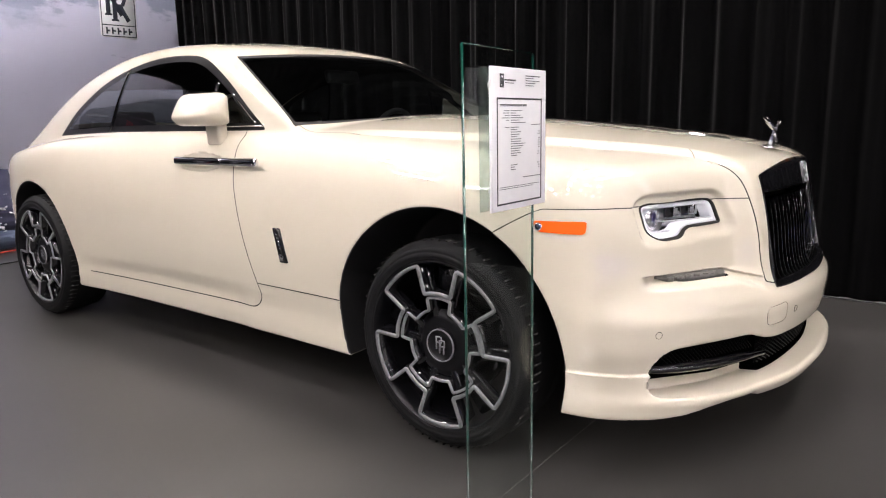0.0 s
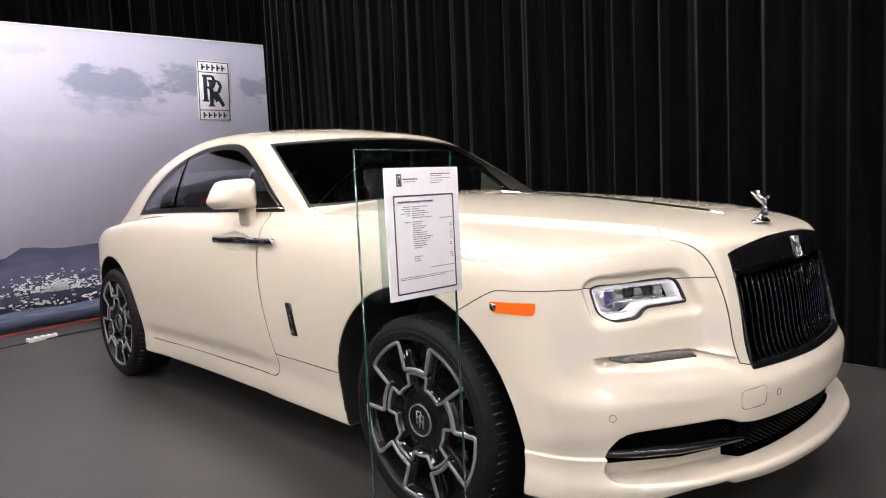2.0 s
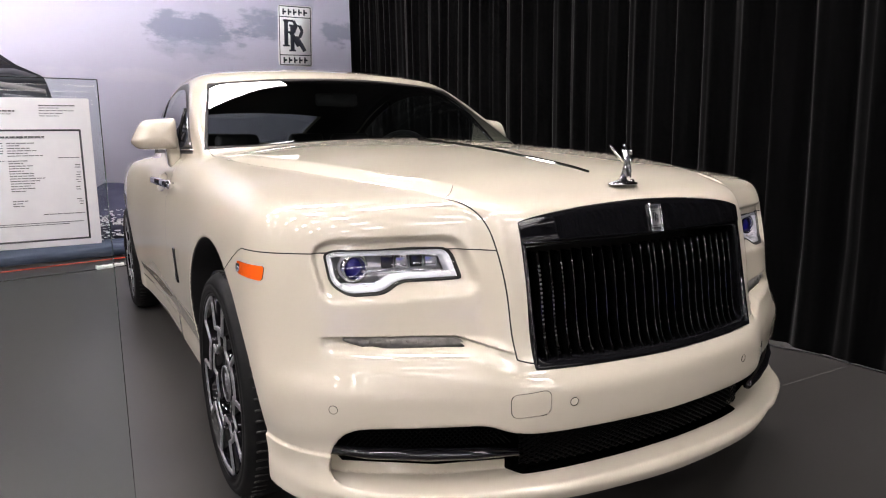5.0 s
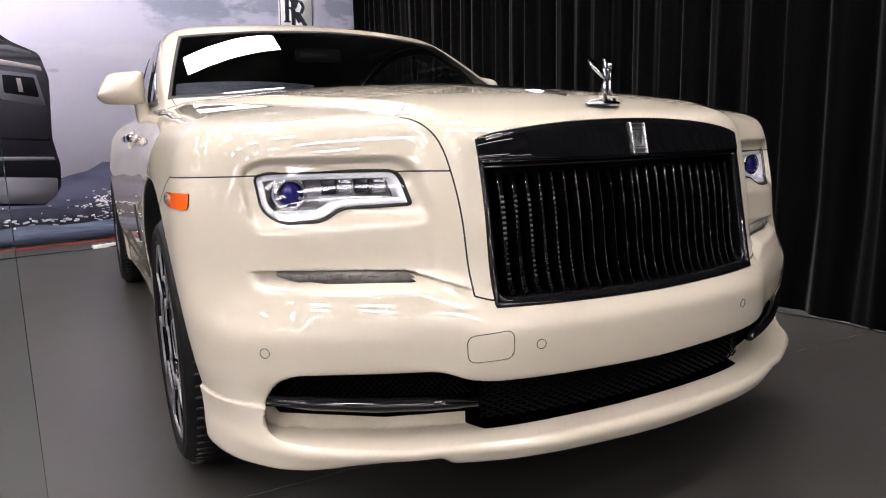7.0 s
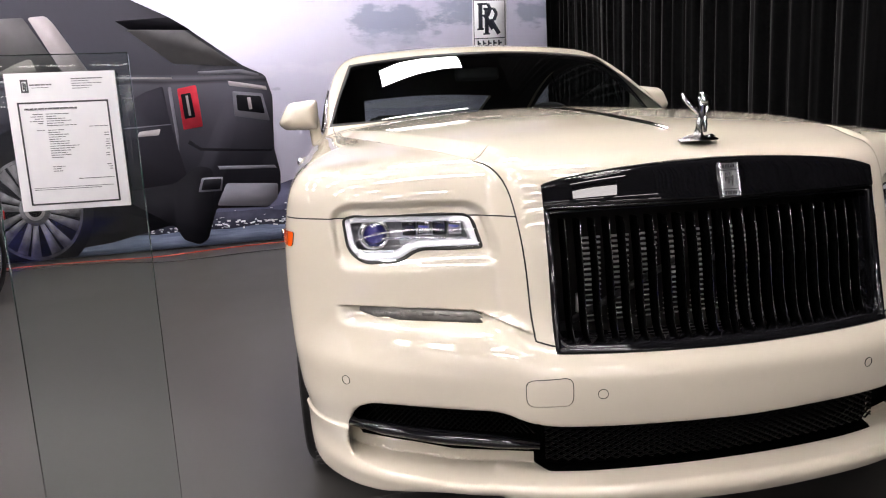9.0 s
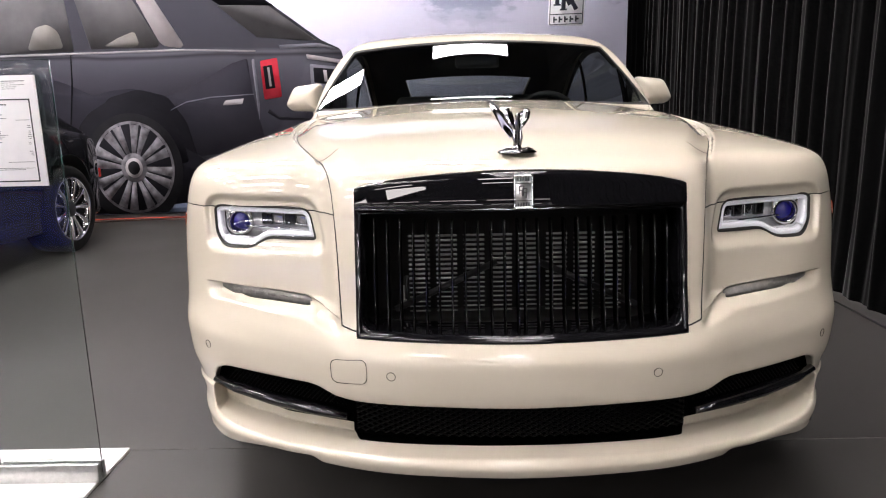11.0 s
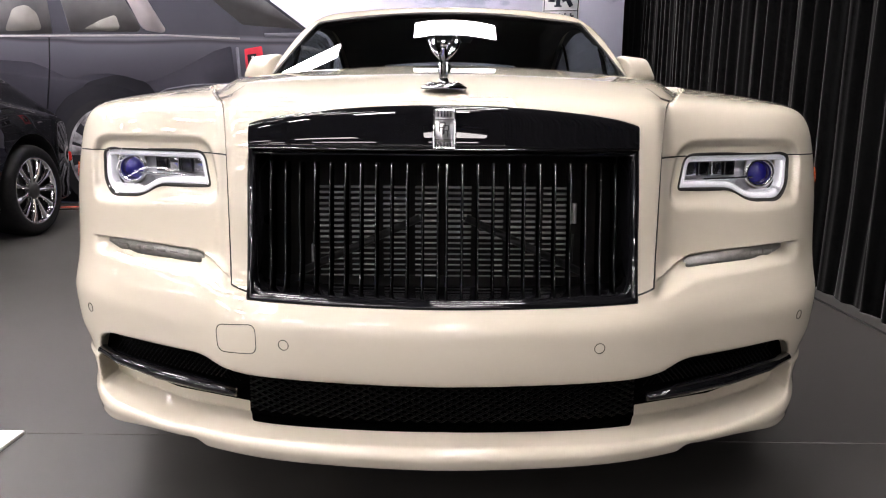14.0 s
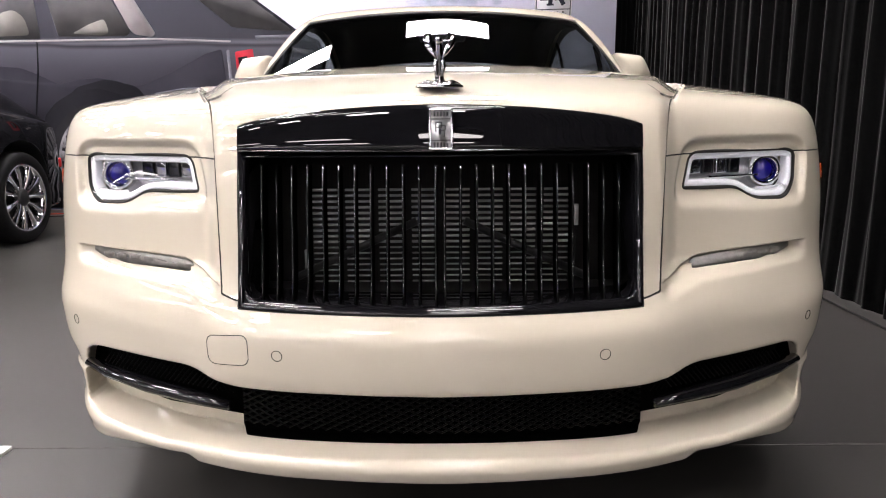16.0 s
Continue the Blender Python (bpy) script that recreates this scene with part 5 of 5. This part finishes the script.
for a, b in (((-0.93, 0.97), (0.93, 0.97)), ((0.93, 0.97), (0.93, -0.97)), ((0.93, -0.97), (-0.93, -0.97)), ((-0.93, -0.97), (-0.93, 0.97)), ((-0.93, 0.62), (0.93, 0.62)), ((-0.93, -0.64), (0.93, -0.64))):
    stroke(bm, a, b, 0.010)
for row in (0.79, -0.81):
    for k in range(5):
        u = -0.62 + 0.31 * k
        stroke(bm, (u - 0.10, row), (u + 0.10, row), 0.020)
        stroke(bm, (u - 0.07, row - 0.10), (u - 0.07, row + 0.10), 0.020)
for du, dv in ((-0.22, 0.10), (0.14, -0.06)):
    stroke(bm, (-0.32 + du, -0.42 + dv), (-0.32 + du, 0.42 + dv), 0.052)
    stroke(bm, (-0.5 + du, 0.40 + dv), (0.12 + du, 0.40 + dv), 0.024)
    stroke(bm, (0.12 + du, 0.40 + dv), (0.28 + du, 0.22 + dv), 0.040)
    stroke(bm, (0.28 + du, 0.24 + dv), (0.12 + du, 0.02 + dv), 0.040)
    stroke(bm, (0.14 + du, 0.02 + dv), (-0.3 + du, 0.02 + dv), 0.024)
    stroke(bm, (-0.05 + du, 0.02 + dv), (0.42 + du, -0.44 + dv), 0.052)
    stroke(bm, (-0.52 + du, -0.43 + dv), (-0.12 + du, -0.43 + dv), 0.020)
part("mark_strokes", bm, print_ink("mark dark", (0.035, 0.04, 0.06), (0.05, 0.055, 0.075)), banner, "dark strokes of the printed mark")

# the printed dark car
def body_print():
    """Dark bodywork of the printed car, paler along its shoulder and roof."""
    m = material("print dark car", (0.02, 0.02, 0.03), 0.8, Specular_IOR_Level=0.15)
    p = m.node_tree.nodes["Principled BSDF"]
    co, sep = node(m, "ShaderNodeTexCoord"), node(m, "ShaderNodeSeparateXYZ")
    wave = node(m, "ShaderNodeTexNoise", Scale=0.9, Detail=2.0)
    r = node(m, "ShaderNodeMapRange", From_Min=0.0, From_Max=2.8)
    add = node(m, "ShaderNodeMath")
    add.operation = "MULTIPLY_ADD"
    add.inputs[1].default_value = 0.035
    ramp = node(m, "ShaderNodeValToRGB")
    e = ramp.color_ramp.elements
    e[0].position, e[0].color = 0.10, (0.007, 0.007, 0.010, 1)
    e[1].position, e[1].color = 1.0, (0.050, 0.050, 0.064, 1)
    for at, c in ((0.30, (0.018, 0.018, 0.026, 1)), (0.46, (0.034, 0.033, 0.045, 1)), (0.56, (0.052, 0.051, 0.068, 1)), (0.628, (0.074, 0.073, 0.094, 1)), (0.640, (0.022, 0.022, 0.030, 1)), (0.652, (0.105, 0.104, 0.128, 1)), (0.668, (0.036, 0.036, 0.048, 1)), (0.76, (0.040, 0.040, 0.054, 1))):
        e.new(at).color = c
    join(m, co, "Object", sep, "Vector")
    join(m, co, "Object", wave, "Vector")
    join(m, sep, "Z", r, "Value")
    join(m, wave, "Fac", add, 0)
    join(m, r, "Result", add, 2)
    low = node(m, "ShaderNodeMath")
    low.operation = "SUBTRACT"
    low.inputs[1].default_value = 0.0175
    join(m, add, "Value", low, 0)
    join(m, low, "Value", ramp, "Fac")
    join(m, ramp, "Color", p, "Base Color")
    return m


BODY = body_print()
SHADE = print_ink("car shade", (0.005, 0.005, 0.008), (0.010, 0.010, 0.015), 2.0)
LIGHTER = print_ink("car highlight", (0.14, 0.14, 0.17), (0.20, 0.20, 0.24), 1.5, (0.4, 1, 3))
GLAZE = print_ink("car window", (0.07, 0.07, 0.078), (0.18, 0.175, 0.185), 1.4)
TRIM = print_ink("car chrome", (0.36, 0.33, 0.35), (0.50, 0.47, 0.49), 3.0)
REDS = print_ink("tail lamp", (0.45, 0.02, 0.04), (0.62, 0.05, 0.08), 5.0)
SPOKES = print_ink("wheel metal", (0.055, 0.053, 0.06), (0.26, 0.25, 0.28), 9.0)
SEATS = print_ink("pale seats", (0.22, 0.21, 0.20), (0.32, 0.31, 0.30), 3.0)


def art(name, outline, layer, mat, r=0.0, label=""):
    return part(name, flat(rounded(outline, r) if r else outline, layer), mat, banner, label)


art("car_body", [(-8.85, 2.55), (-5.2, 2.74), (-4.62, 2.46), (-4.40, 2.31), (-3.88, 1.96), (-3.64, 1.86), (-3.575, 1.63), (-3.61, 1.05), (-3.56, 0.78), (-3.58, 0.56), (-3.74, 0.39), (-4.34, 0.42), (-4.47, 0.08), (-4.56, 0.03), (-4.72, 0.10), (-4.80, 0.30), (-5.40, 0.20), (-6.6, 0.12), (-8.85, 0.12)], 5, BODY, 0.04, "printed dark grey off-road car")
art("car_shade", [(-8.85, 0.70), (-6.60, 0.95), (-6.32, 1.34), (-6.0, 1.43), (-5.68, 1.35), (-5.49, 1.06), (-5.40, 0.66), (-4.75, 0.72), (-4.50, 0.90), (-4.34, 0.86), (-4.38, 0.42), (-4.52, 0.03), (-4.72, 0.10), (-4.80, 0.28), (-5.43, 0.14), (-6.5, 0.03), (-8.85, 0.1)], 6, SHADE, 0.06)
FLANK = print_ink("car flank", (0.019, 0.018, 0.027), (0.032, 0.031, 0.043), 1.1)
art("car_flank_shade", [(-8.85, 1.62), (-7.10, 1.56), (-6.86, 1.545), (-6.72, 1.49), (-6.58, 1.42), (-6.48, 1.37), (-6.28, 1.42), (-6.08, 1.44), (-5.88, 1.41), (-5.72, 1.345), (-5.58, 1.38), (-5.31, 1.50), (-4.94, 1.70), (-4.76, 1.755), (-4.73, 1.40), (-4.68, 1.12), (-4.60, 0.72), (-5.4, 0.6), (-8.85, 0.6)], 5.5, FLANK, 0.03)
art("car_arch", [(-6.72, 0.80), (-6.66, 1.04), (-6.54, 1.18), (-6.34, 1.30), (-6.09, 1.335), (-5.84, 1.26), (-5.68, 1.14), (-5.57, 0.95), (-5.50, 0.60), (-6.7, 0.4)], 6.2, SHADE, 0.04)
art("car_door_line", [(-6.665, 1.82), (-6.650, 1.82), (-6.675, 1.50), (-6.74, 1.05), (-6.755, 1.05), (-6.69, 1.50)], 6.4, SHADE)
art("car_tail_light_edge", [(-4.715, 1.74), (-4.680, 1.75), (-4.655, 1.22), (-4.67, 1.05), (-4.685, 1.22)], 7, LIGHTER, 0.02)
art("car_tail_line", [(-5.65, 1.20), (-5.48, 1.285), (-5.2, 1.335), (-4.72, 1.36), (-4.72, 1.35), (-5.2, 1.322), (-5.48, 1.272), (-5.65, 1.19)], 7, LIGHTER)
art("car_belt", [(-8.85, 1.775), (-5.45, 1.865), (-4.66, 1.845), (-4.66, 1.825), (-5.45, 1.845), (-8.85, 1.755)], 7, TRIM)
art("car_window", [(-6.56, 2.42), (-6.44, 1.87), (-5.74, 1.885), (-5.70, 1.93), (-5.98, 2.45)], 7, GLAZE, 0.02)
art("car_window", [(-7.7, 2.4), (-7.6, 1.82), (-6.62, 1.845), (-6.66, 2.42)], 7, GLAZE, 0.02)
art("car_seat", [(-6.30, 1.90), (-6.12, 2.00), (-5.96, 2.06), (-5.92, 1.92), (-5.98, 1.885)], 8, SEATS, 0.04)
art("car_seat", [(-7.1, 1.86), (-7.0, 2.10), (-6.86, 2.14), (-6.76, 2.06), (-6.72, 1.88)], 8, SEATS, 0.05)
art("car_pillar_trim", [(-5.94, 2.45), (-5.71, 1.95), (-5.66, 1.90), (-5.48, 1.875), (-5.445, 1.91), (-5.72, 2.40), (-5.78, 2.47)], 8, TRIM, 0.03)
art("car_rear_screen", [(-5.05, 2.33), (-4.50, 2.34), (-3.93, 1.955), (-4.63, 1.985)], 7, GLAZE, 0.02)
art("car_spoiler", [(-5.15, 2.42), (-4.62, 2.46), (-4.42, 2.33), (-5.02, 2.335)], 8, SHADE, 0.02)
art("car_tail_light", [(-4.62, 1.725), (-4.425, 1.76), (-4.395, 1.32), (-4.60, 1.29)], 8, REDS, 0.02, "printed red tail lamp")
art("car_tail_core", [(-4.59, 1.665), (-4.49, 1.68), (-4.465, 1.42), (-4.575, 1.405)], 9, SHADE, 0.01)
art("car_tail_core", [(-4.545, 1.65), (-4.52, 1.653), (-4.505, 1.44), (-4.53, 1.437)], 10, TRIM, 0.005)
art("car_gate_light", [(-4.40, 1.90), (-3.90, 1.925), (-3.70, 1.87), (-3.72, 1.84), (-3.95, 1.88), (-4.38, 1.86)], 7, LIGHTER, 0.02)
art("car_gate_bar", [(-4.07, 1.80), (-3.64, 1.74), (-3.63, 1.695), (-4.06, 1.75)], 7, TRIM, 0.01)
art("car_plate_field", [(-4.03, 1.69), (-3.69, 1.66), (-3.63, 1.36), (-4.03, 1.42)], 7, LIGHTER, 0.02)
art("car_plate", [(-3.99, 1.65), (-3.71, 1.63), (-3.68, 1.44), (-3.99, 1.48)], 8, SHADE, 0.02)
art("car_plate_mark", [(-3.87, 1.62), (-3.83, 1.62), (-3.82, 1.49), (-3.86, 1.49)], 9, TRIM)
art("car_crease", [(-4.55, 1.18), (-4.44, 1.09), (-3.66, 1.04), (-3.62, 1.06), (-3.64, 1.02), (-4.45, 1.06), (-4.57, 1.14)], 7, SHADE)
art("car_bumper_line", [(-4.28, 0.885), (-3.62, 0.865), (-3.60, 0.83), (-4.26, 0.845)], 7, LIGHTER)
art("car_skid", [(-4.20, 0.69), (-3.60, 0.655), (-3.62, 0.49), (-3.74, 0.40), (-4.33, 0.45)], 7, LIGHTER, 0.03)
art("car_exhaust", [(-4.47, 0.765), (-4.23, 0.765), (-4.26, 0.61), (-4.52, 0.61)], 8, LIGHTER, 0.02)
art("car_exhaust_core", [(-4.45, 0.745), (-4.25, 0.745), (-4.28, 0.63), (-4.49, 0.63)], 9, SHADE, 0.02)
art("car_reflector", [(-5.04, 1.29), (-4.83, 1.31), (-4.855, 1.245), (-5.075, 1.235)], 7, TRIM, 0.01)
def disc(r, rz, cz=0.55):
    return [(-6.12 + r * math.cos(2 * math.pi * k / 48), max(0.02, cz + rz * math.sin(2 * math.pi * k / 48))) for k in range(48)]


TYRE_INK = print_ink("car tyre", (0.006, 0.006, 0.008), (0.013, 0.013, 0.016), 3.0)
for nm, outline, layer, mat in (("car_tyre", disc(0.54, 0.64, 0.53), 7, TYRE_INK), ("car_rim_edge", disc(0.445, 0.53), 8, SPOKES), ("car_rim", disc(0.418, 0.498), 9, SHADE),
                                ("car_hub", disc(0.14, 0.168), 12, SPOKES), ("car_hub_ring", disc(0.095, 0.114), 13, TRIM), ("car_hub_core", disc(0.065, 0.078), 14, TYRE_INK)):
    art(nm, outline, layer, mat)
for k in range(8):
    a = 2 * math.pi * (k + 0.5) / 8 + 0.12
    for off in (-0.155, 0.155):
        pts = []
        for r, da in ((0.24, off * 1.2 - 0.18), (0.55, off * 1.02 - 0.13), (0.97, off - 0.118), (0.97, off + 0.118), (0.55, off * 1.02 + 0.13), (0.24, off * 1.2 + 0.18)):
            pts.append((-6.12 + 0.43 * r * math.cos(a + da), max(0.022, 0.55 + 0.512 * r * math.sin(a + da))))
        art("car_spoke", pts, 10, SPOKES)
    pts = []
    for r, da in ((0.34, -0.035), (0.95, -0.020), (0.95, 0.020), (0.34, 0.035)):
        pts.append((-6.12 + 0.43 * r * math.cos(a + da), max(0.022, 0.55 + 0.512 * r * math.sin(a + da))))
    art("car_spoke_groove", pts, 11, SHADE)


# ------------------------------------------------------------------ the black car beside it
def chrome_wheel():
    w = new("wheel")
    tread = [(0.262, 0.050), (0.272, 0.062), (0.30, 0.070), (0.335, 0.066), (0.355, 0.052), (0.366, 0.03), (0.369, 0.0), (0.366, -0.10), (0.355, -0.19), (0.33, -0.205), (0.265, -0.195)]
    part("tyre", turned(tread, 80), TYRE, w, "black tyre")
    part("barrel", turned([(0.272, 0.058), (0.268, 0.064), (0.255, 0.056), (0.245, 0.02), (0.235, -0.19)], 80), CHROME, w)
    part("backing", turned([(0.235, -0.08), (0.0001, -0.08)], 40), MATT, w)
    for k in range(11):
        a = 2 * math.pi * k / 11
        bm = bmesh.new()
        rings = []
        for r, hw, x in ((0.06, 0.018, 0.030), (0.12, 0.013, 0.042), (0.18, 0.018, 0.048), (0.235, 0.028, 0.050), (0.258, 0.034, 0.046)):
            rings.append([bm.verts.new((x + dx, r, y)) for dx, y in ((-0.035, -hw), (-0.004, -hw), (0.006, -hw * 0.4), (0.006, hw * 0.4), (-0.004, hw), (-0.035, hw))])
        for p, q in zip(rings, rings[1:]):
            for i in range(5):
                bm.faces.new((p[i], p[i + 1], q[i + 1], q[i]))
        bmesh.ops.rotate(bm, cent=(0, 0, 0), matrix=Matrix.Rotation(a, 3, "X"), verts=bm.verts)
        part("spoke", bm, CHROME, w, "polished spoke")
    part("hub", turned([(0.075, 0.01), (0.07, 0.04), (0.05, 0.052), (0.0001, 0.054)], 32), MATT, w)
    return w


sedan = new("saloon_car")
tagged(sedan, "black luxury car with polished multi-spoke wheels", "car")
for ob in [o for o in car.children if o.name.split(".")[0] in ("body", "bonnet", "front_bumper", "shut_line", "windscreen", "rear_window", "front_fender", "door", "window_frame", "side_window", "underbody", "wheel_well", "cabin_lining", "seat", "parcel_shelf")]:
    c = ob.copy()
    scene.collection.objects.link(c)
    c.parent = sedan
    if ob.name.split(".")[0] in ("body", "bonnet", "front_bumper", "front_fender", "door"):
        c.material_slots[0].link = "OBJECT"
        c.material_slots[0].material = BLACK_PAINT
    if ob.children:
        for q in ob.children:
            d = q.copy()
            scene.collection.objects.link(d)
            d.parent = c
cw = chrome_wheel()
cw.parent = sedan
cw.matrix_basis = pose(0.895, 4.002, 0.369)
for x, y, rz in ((-0.895, 4.002, 180), (0.885, 0.90, 0), (-0.885, 0.90, 180)):
    copy_thing(cw, pose(x, y, 0.369, 0, 0, rz))
part("tail_light", boxed((0.05, 0.10, 0.09), (0.705, 4.95, 0.60), pose(0, 0, 0, 0, 0, 30), 0.015, 2), material("red lamp lens", (0.4, 0.01, 0.01), 0.15, Coat_Weight=1.0), sedan, "red tail lamp")
sedan.matrix_basis = pose(-4.31, 0.12, 0)


# ------------------------------------------------------------------ glass stand with the price sheet
stand = new("sign_stand")
tagged(stand, "free-standing clear glass sign panel with a printed sheet", "sign stand")
swing = pose(-1.4155, 0.353, 0.653, 0, 0, 3)
bm = bmesh.new()
for y in (-0.003, 0.003):
    bm.faces.new([bm.verts.new((x, y, z)) for x, z in ((-0.152, -0.62), (0.152, -0.62), (0.152, 0.62), (-0.152, 0.62))])
bm.transform(swing)
pane = part("glass_panel", bm, CLEAR, stand, smooth=False)
for x in (-0.1528, 0.1528):
    part("edge", boxed((0.0014, 0.006, 1.240), (0, 0, 0)), EDGE, pane, "green polished glass edge").matrix_basis = swing @ Matrix.Translation((x, 0, 0))
part("edge", boxed((0.304, 0.006, 0.0014), (0, 0, 0)), EDGE, pane, "green polished glass edge").matrix_basis = swing @ Matrix.Translation((0, 0, 0.6205))
part("base_plate", boxed((0.46, 0.30, 0.012), (-1.50, 0.405, 0.006), None, 0.002), WHITE, stand, "white base plate")
part("foot_channel", boxed((0.31, 0.016, 0.060), (-1.4155, 0.339, 0.042), None, 0.002), STEEL, stand, "brushed steel clamping rail")
part("foot_channel", boxed((0.31, 0.016, 0.060), (-1.4155, 0.367, 0.042), None, 0.002), STEEL, stand, "brushed steel clamping rail")
part("holder", boxed((0.226, 0.004, 0.300), (-1.397, 0.345, 1.081), None, 0.001), FROST, stand, "frosted plastic back plate")
for x in (-1.475, -1.32):
    for z in (0.975, 1.195):
        bm = turned([(0.009, -0.010), (0.009, 0.010)], 16)
        bmesh.ops.transform(bm, matrix=pose(x, 0.332, z, 0, 0, 90), verts=bm.verts)
        part("standoff", bm, STEEL, stand, "steel stand-off")
sheet = part("sheet", boxed((0.226, 0.006, 0.300), (-1.397, 0.318, 1.081), None, 0.001), PAPER, stand, "white printed price sheet")


def bar(bm, w, h, x, z):
    box(bm, (w, 0.0008, h), (-1.397 + x, 0.3147, 1.081 + z))


bm = bmesh.new()
for w, h, x, z in ((0.186, 0.0035, 0, 0.086), (0.186, 0.0035, 0, -0.136), (0.0035, 0.222, -0.0915, -0.025), (0.0035, 0.222, 0.0915, -0.025)):
    bar(bm, w, h, x, z)
part("print_border", bm, INK, sheet, "printed black border")
bm = bmesh.new()
rnd = random.Random(9)


def line(bm, x0, x1, z, h=0.0014):
    """A printed line as a few word-long bars."""
    x = x0
    while x < x1 - 0.002:
        w = min(rnd.uniform(0.005, 0.013), x1 - x)
        bar(bm, w, h, x + w / 2, z)
        x += w + 0.0016


line(bm, -0.080, 0.027, 0.073, 0.0028)
bar(bm, 0.107, 0.0006, -0.0265, 0.0705)
for k in range(26):
    z = 0.061 - 0.0050 * k
    if k in (6, 20, 21, 22):
        continue
    if k < 8 and k != 5:
        line(bm, -0.045 - rnd.uniform(0.012, 0.034), -0.045, z)
    if k < 20:
        line(bm, -0.0385, -0.0385 + rnd.choice((0.024, 0.034, 0.041, 0.050, 0.060)), z)
    elif k < 26:
        line(bm, -0.0385, -0.0385 + rnd.uniform(0.018, 0.027), z)
    if k > 8 and k not in (11, 17):
        line(bm, 0.086 - rnd.uniform(0.007, 0.012), 0.086, z)
line(bm, 0.048, 0.086, 0.031)
line(bm, 0.012, 0.086, -0.083)
bar(bm, 0.166, 0.0010, 0, -0.100)
bar(bm, 0.140, 0.0010, -0.013, -0.104)
line(bm, 0.0225, 0.087, 0.135, 0.0020)
for k in range(4):
    line(bm, 0.0225, 0.087 - rnd.choice((0.0, 0.022, 0.030)), 0.130 - 0.0052 * k, 0.0012)
tagged(part("small_print", bm, GREY_INK, sheet, "printed lines too small to read"), kind="stuff")
bm = bmesh.new()
for w, h, x, z in ((0.015, 0.004, -0.0735, 0.134), (0.015, 0.004, -0.0735, 0.110), (0.003, 0.020, -0.0795, 0.122), (0.003, 0.020, -0.0675, 0.122), (0.003, 0.016, -0.0750, 0.122), (0.003, 0.016, -0.0715, 0.120)):
    bar(bm, w, h, x, z)
line(bm, -0.063, -0.019, 0.124, 0.0028)
line(bm, -0.060, -0.022, 0.118, 0.0012)
part("print_mark", bm, GREY_INK, sheet, "grey printed letterhead mark")


# ------------------------------------------------------------------ cables along the backdrop, neighbouring carpet
def cable(name, pts, r, mat, label):
    bm = bmesh.new()
    fine = []
    for i in range(len(pts) - 1):
        p0, p1, p2, p3 = (Vector((*pts[max(0, min(len(pts) - 1, i + k))], r)) for k in (-1, 0, 1, 2))
        for j in range(6):
            t = j / 6
            fine.append(0.5 * ((2 * p1) + (p2 - p0) * t + (2 * p0 - 5 * p1 + 4 * p2 - p3) * t * t + (3 * p1 - p0 - 3 * p2 + p3) * t ** 3))
    tube(bm, fine, r, 6)
    ob = link(name, bm, mat)
    return tagged(ob, label, "cable", "cables on the floor")


cable("cable", [(-5.2, 5.55), (-4.2, 5.88), (-3.4, 5.98), (-2.6, 5.95), (-2.0, 6.20), (-1.2, 6.42), (-0.4, 6.60), (0.6, 6.85), (1.8, 7.10)], 0.007, RED_CABLE, "red power cable lying along the backdrop")
cable("cable", [(-5.0, 5.35), (-4.0, 5.72), (-3.2, 5.85), (-2.4, 5.55), (-1.7, 5.75), (-1.2, 5.86), (-0.6, 6.0), (0.2, 6.1), (1.0, 6.5)], 0.006, BLACK_CABLE, "black power cable lying on the floor")
strip = new("power_strip")
tagged(strip, "white power strip lying on the floor", "power strip")
part("case", boxed((0.26, 0.055, 0.04), (0, 0, 0.02), None, 0.008), WHITE, strip)
for k in range(4):
    part("socket", boxed((0.035, 0.035, 0.004), (-0.09 + 0.06 * k, 0, 0.041), None, 0.001), INK, strip)
strip.matrix_basis = pose(-1.0, 5.93, 0, 0, 0, 20)
BLUE_CARPET = vary(material("blue carpet", (0.02, 0.03, 0.32), 0.9), 3, (0.018, 0.028, 0.28), (0.025, 0.036, 0.36), bump=0.2, bump_scale=400)
carpet = link("carpet", boxed((10.0, 7.0, 0.006), (-8.2, -7.4, 0.003)), BLUE_CARPET, smooth=False)
tagged(carpet, "blue carpet of the neighbouring stand", "carpet", kind="structure")


# joint in the floor covering and a cable at the curtain's foot
seam = link("floor_joint", boxed((3.6, 0.004, 0.0016), (0.45, 0.56, 0.0008)), vary(material("worn joint", (0.16, 0.15, 0.14), 0.6), 30, (0.05, 0.048, 0.045), (0.12, 0.115, 0.11)), smooth=False)
tagged(seam, "thin pale joint in the floor covering", "floor joint", kind="structure")
cable("cable", [(1.95, -0.6), (1.99, 0.0), (2.02, 0.7), (1.96, 1.0), (2.0, 1.6), (2.02, 2.6)], 0.006, BLACK_CABLE, "thin black cable lying along the curtain foot")
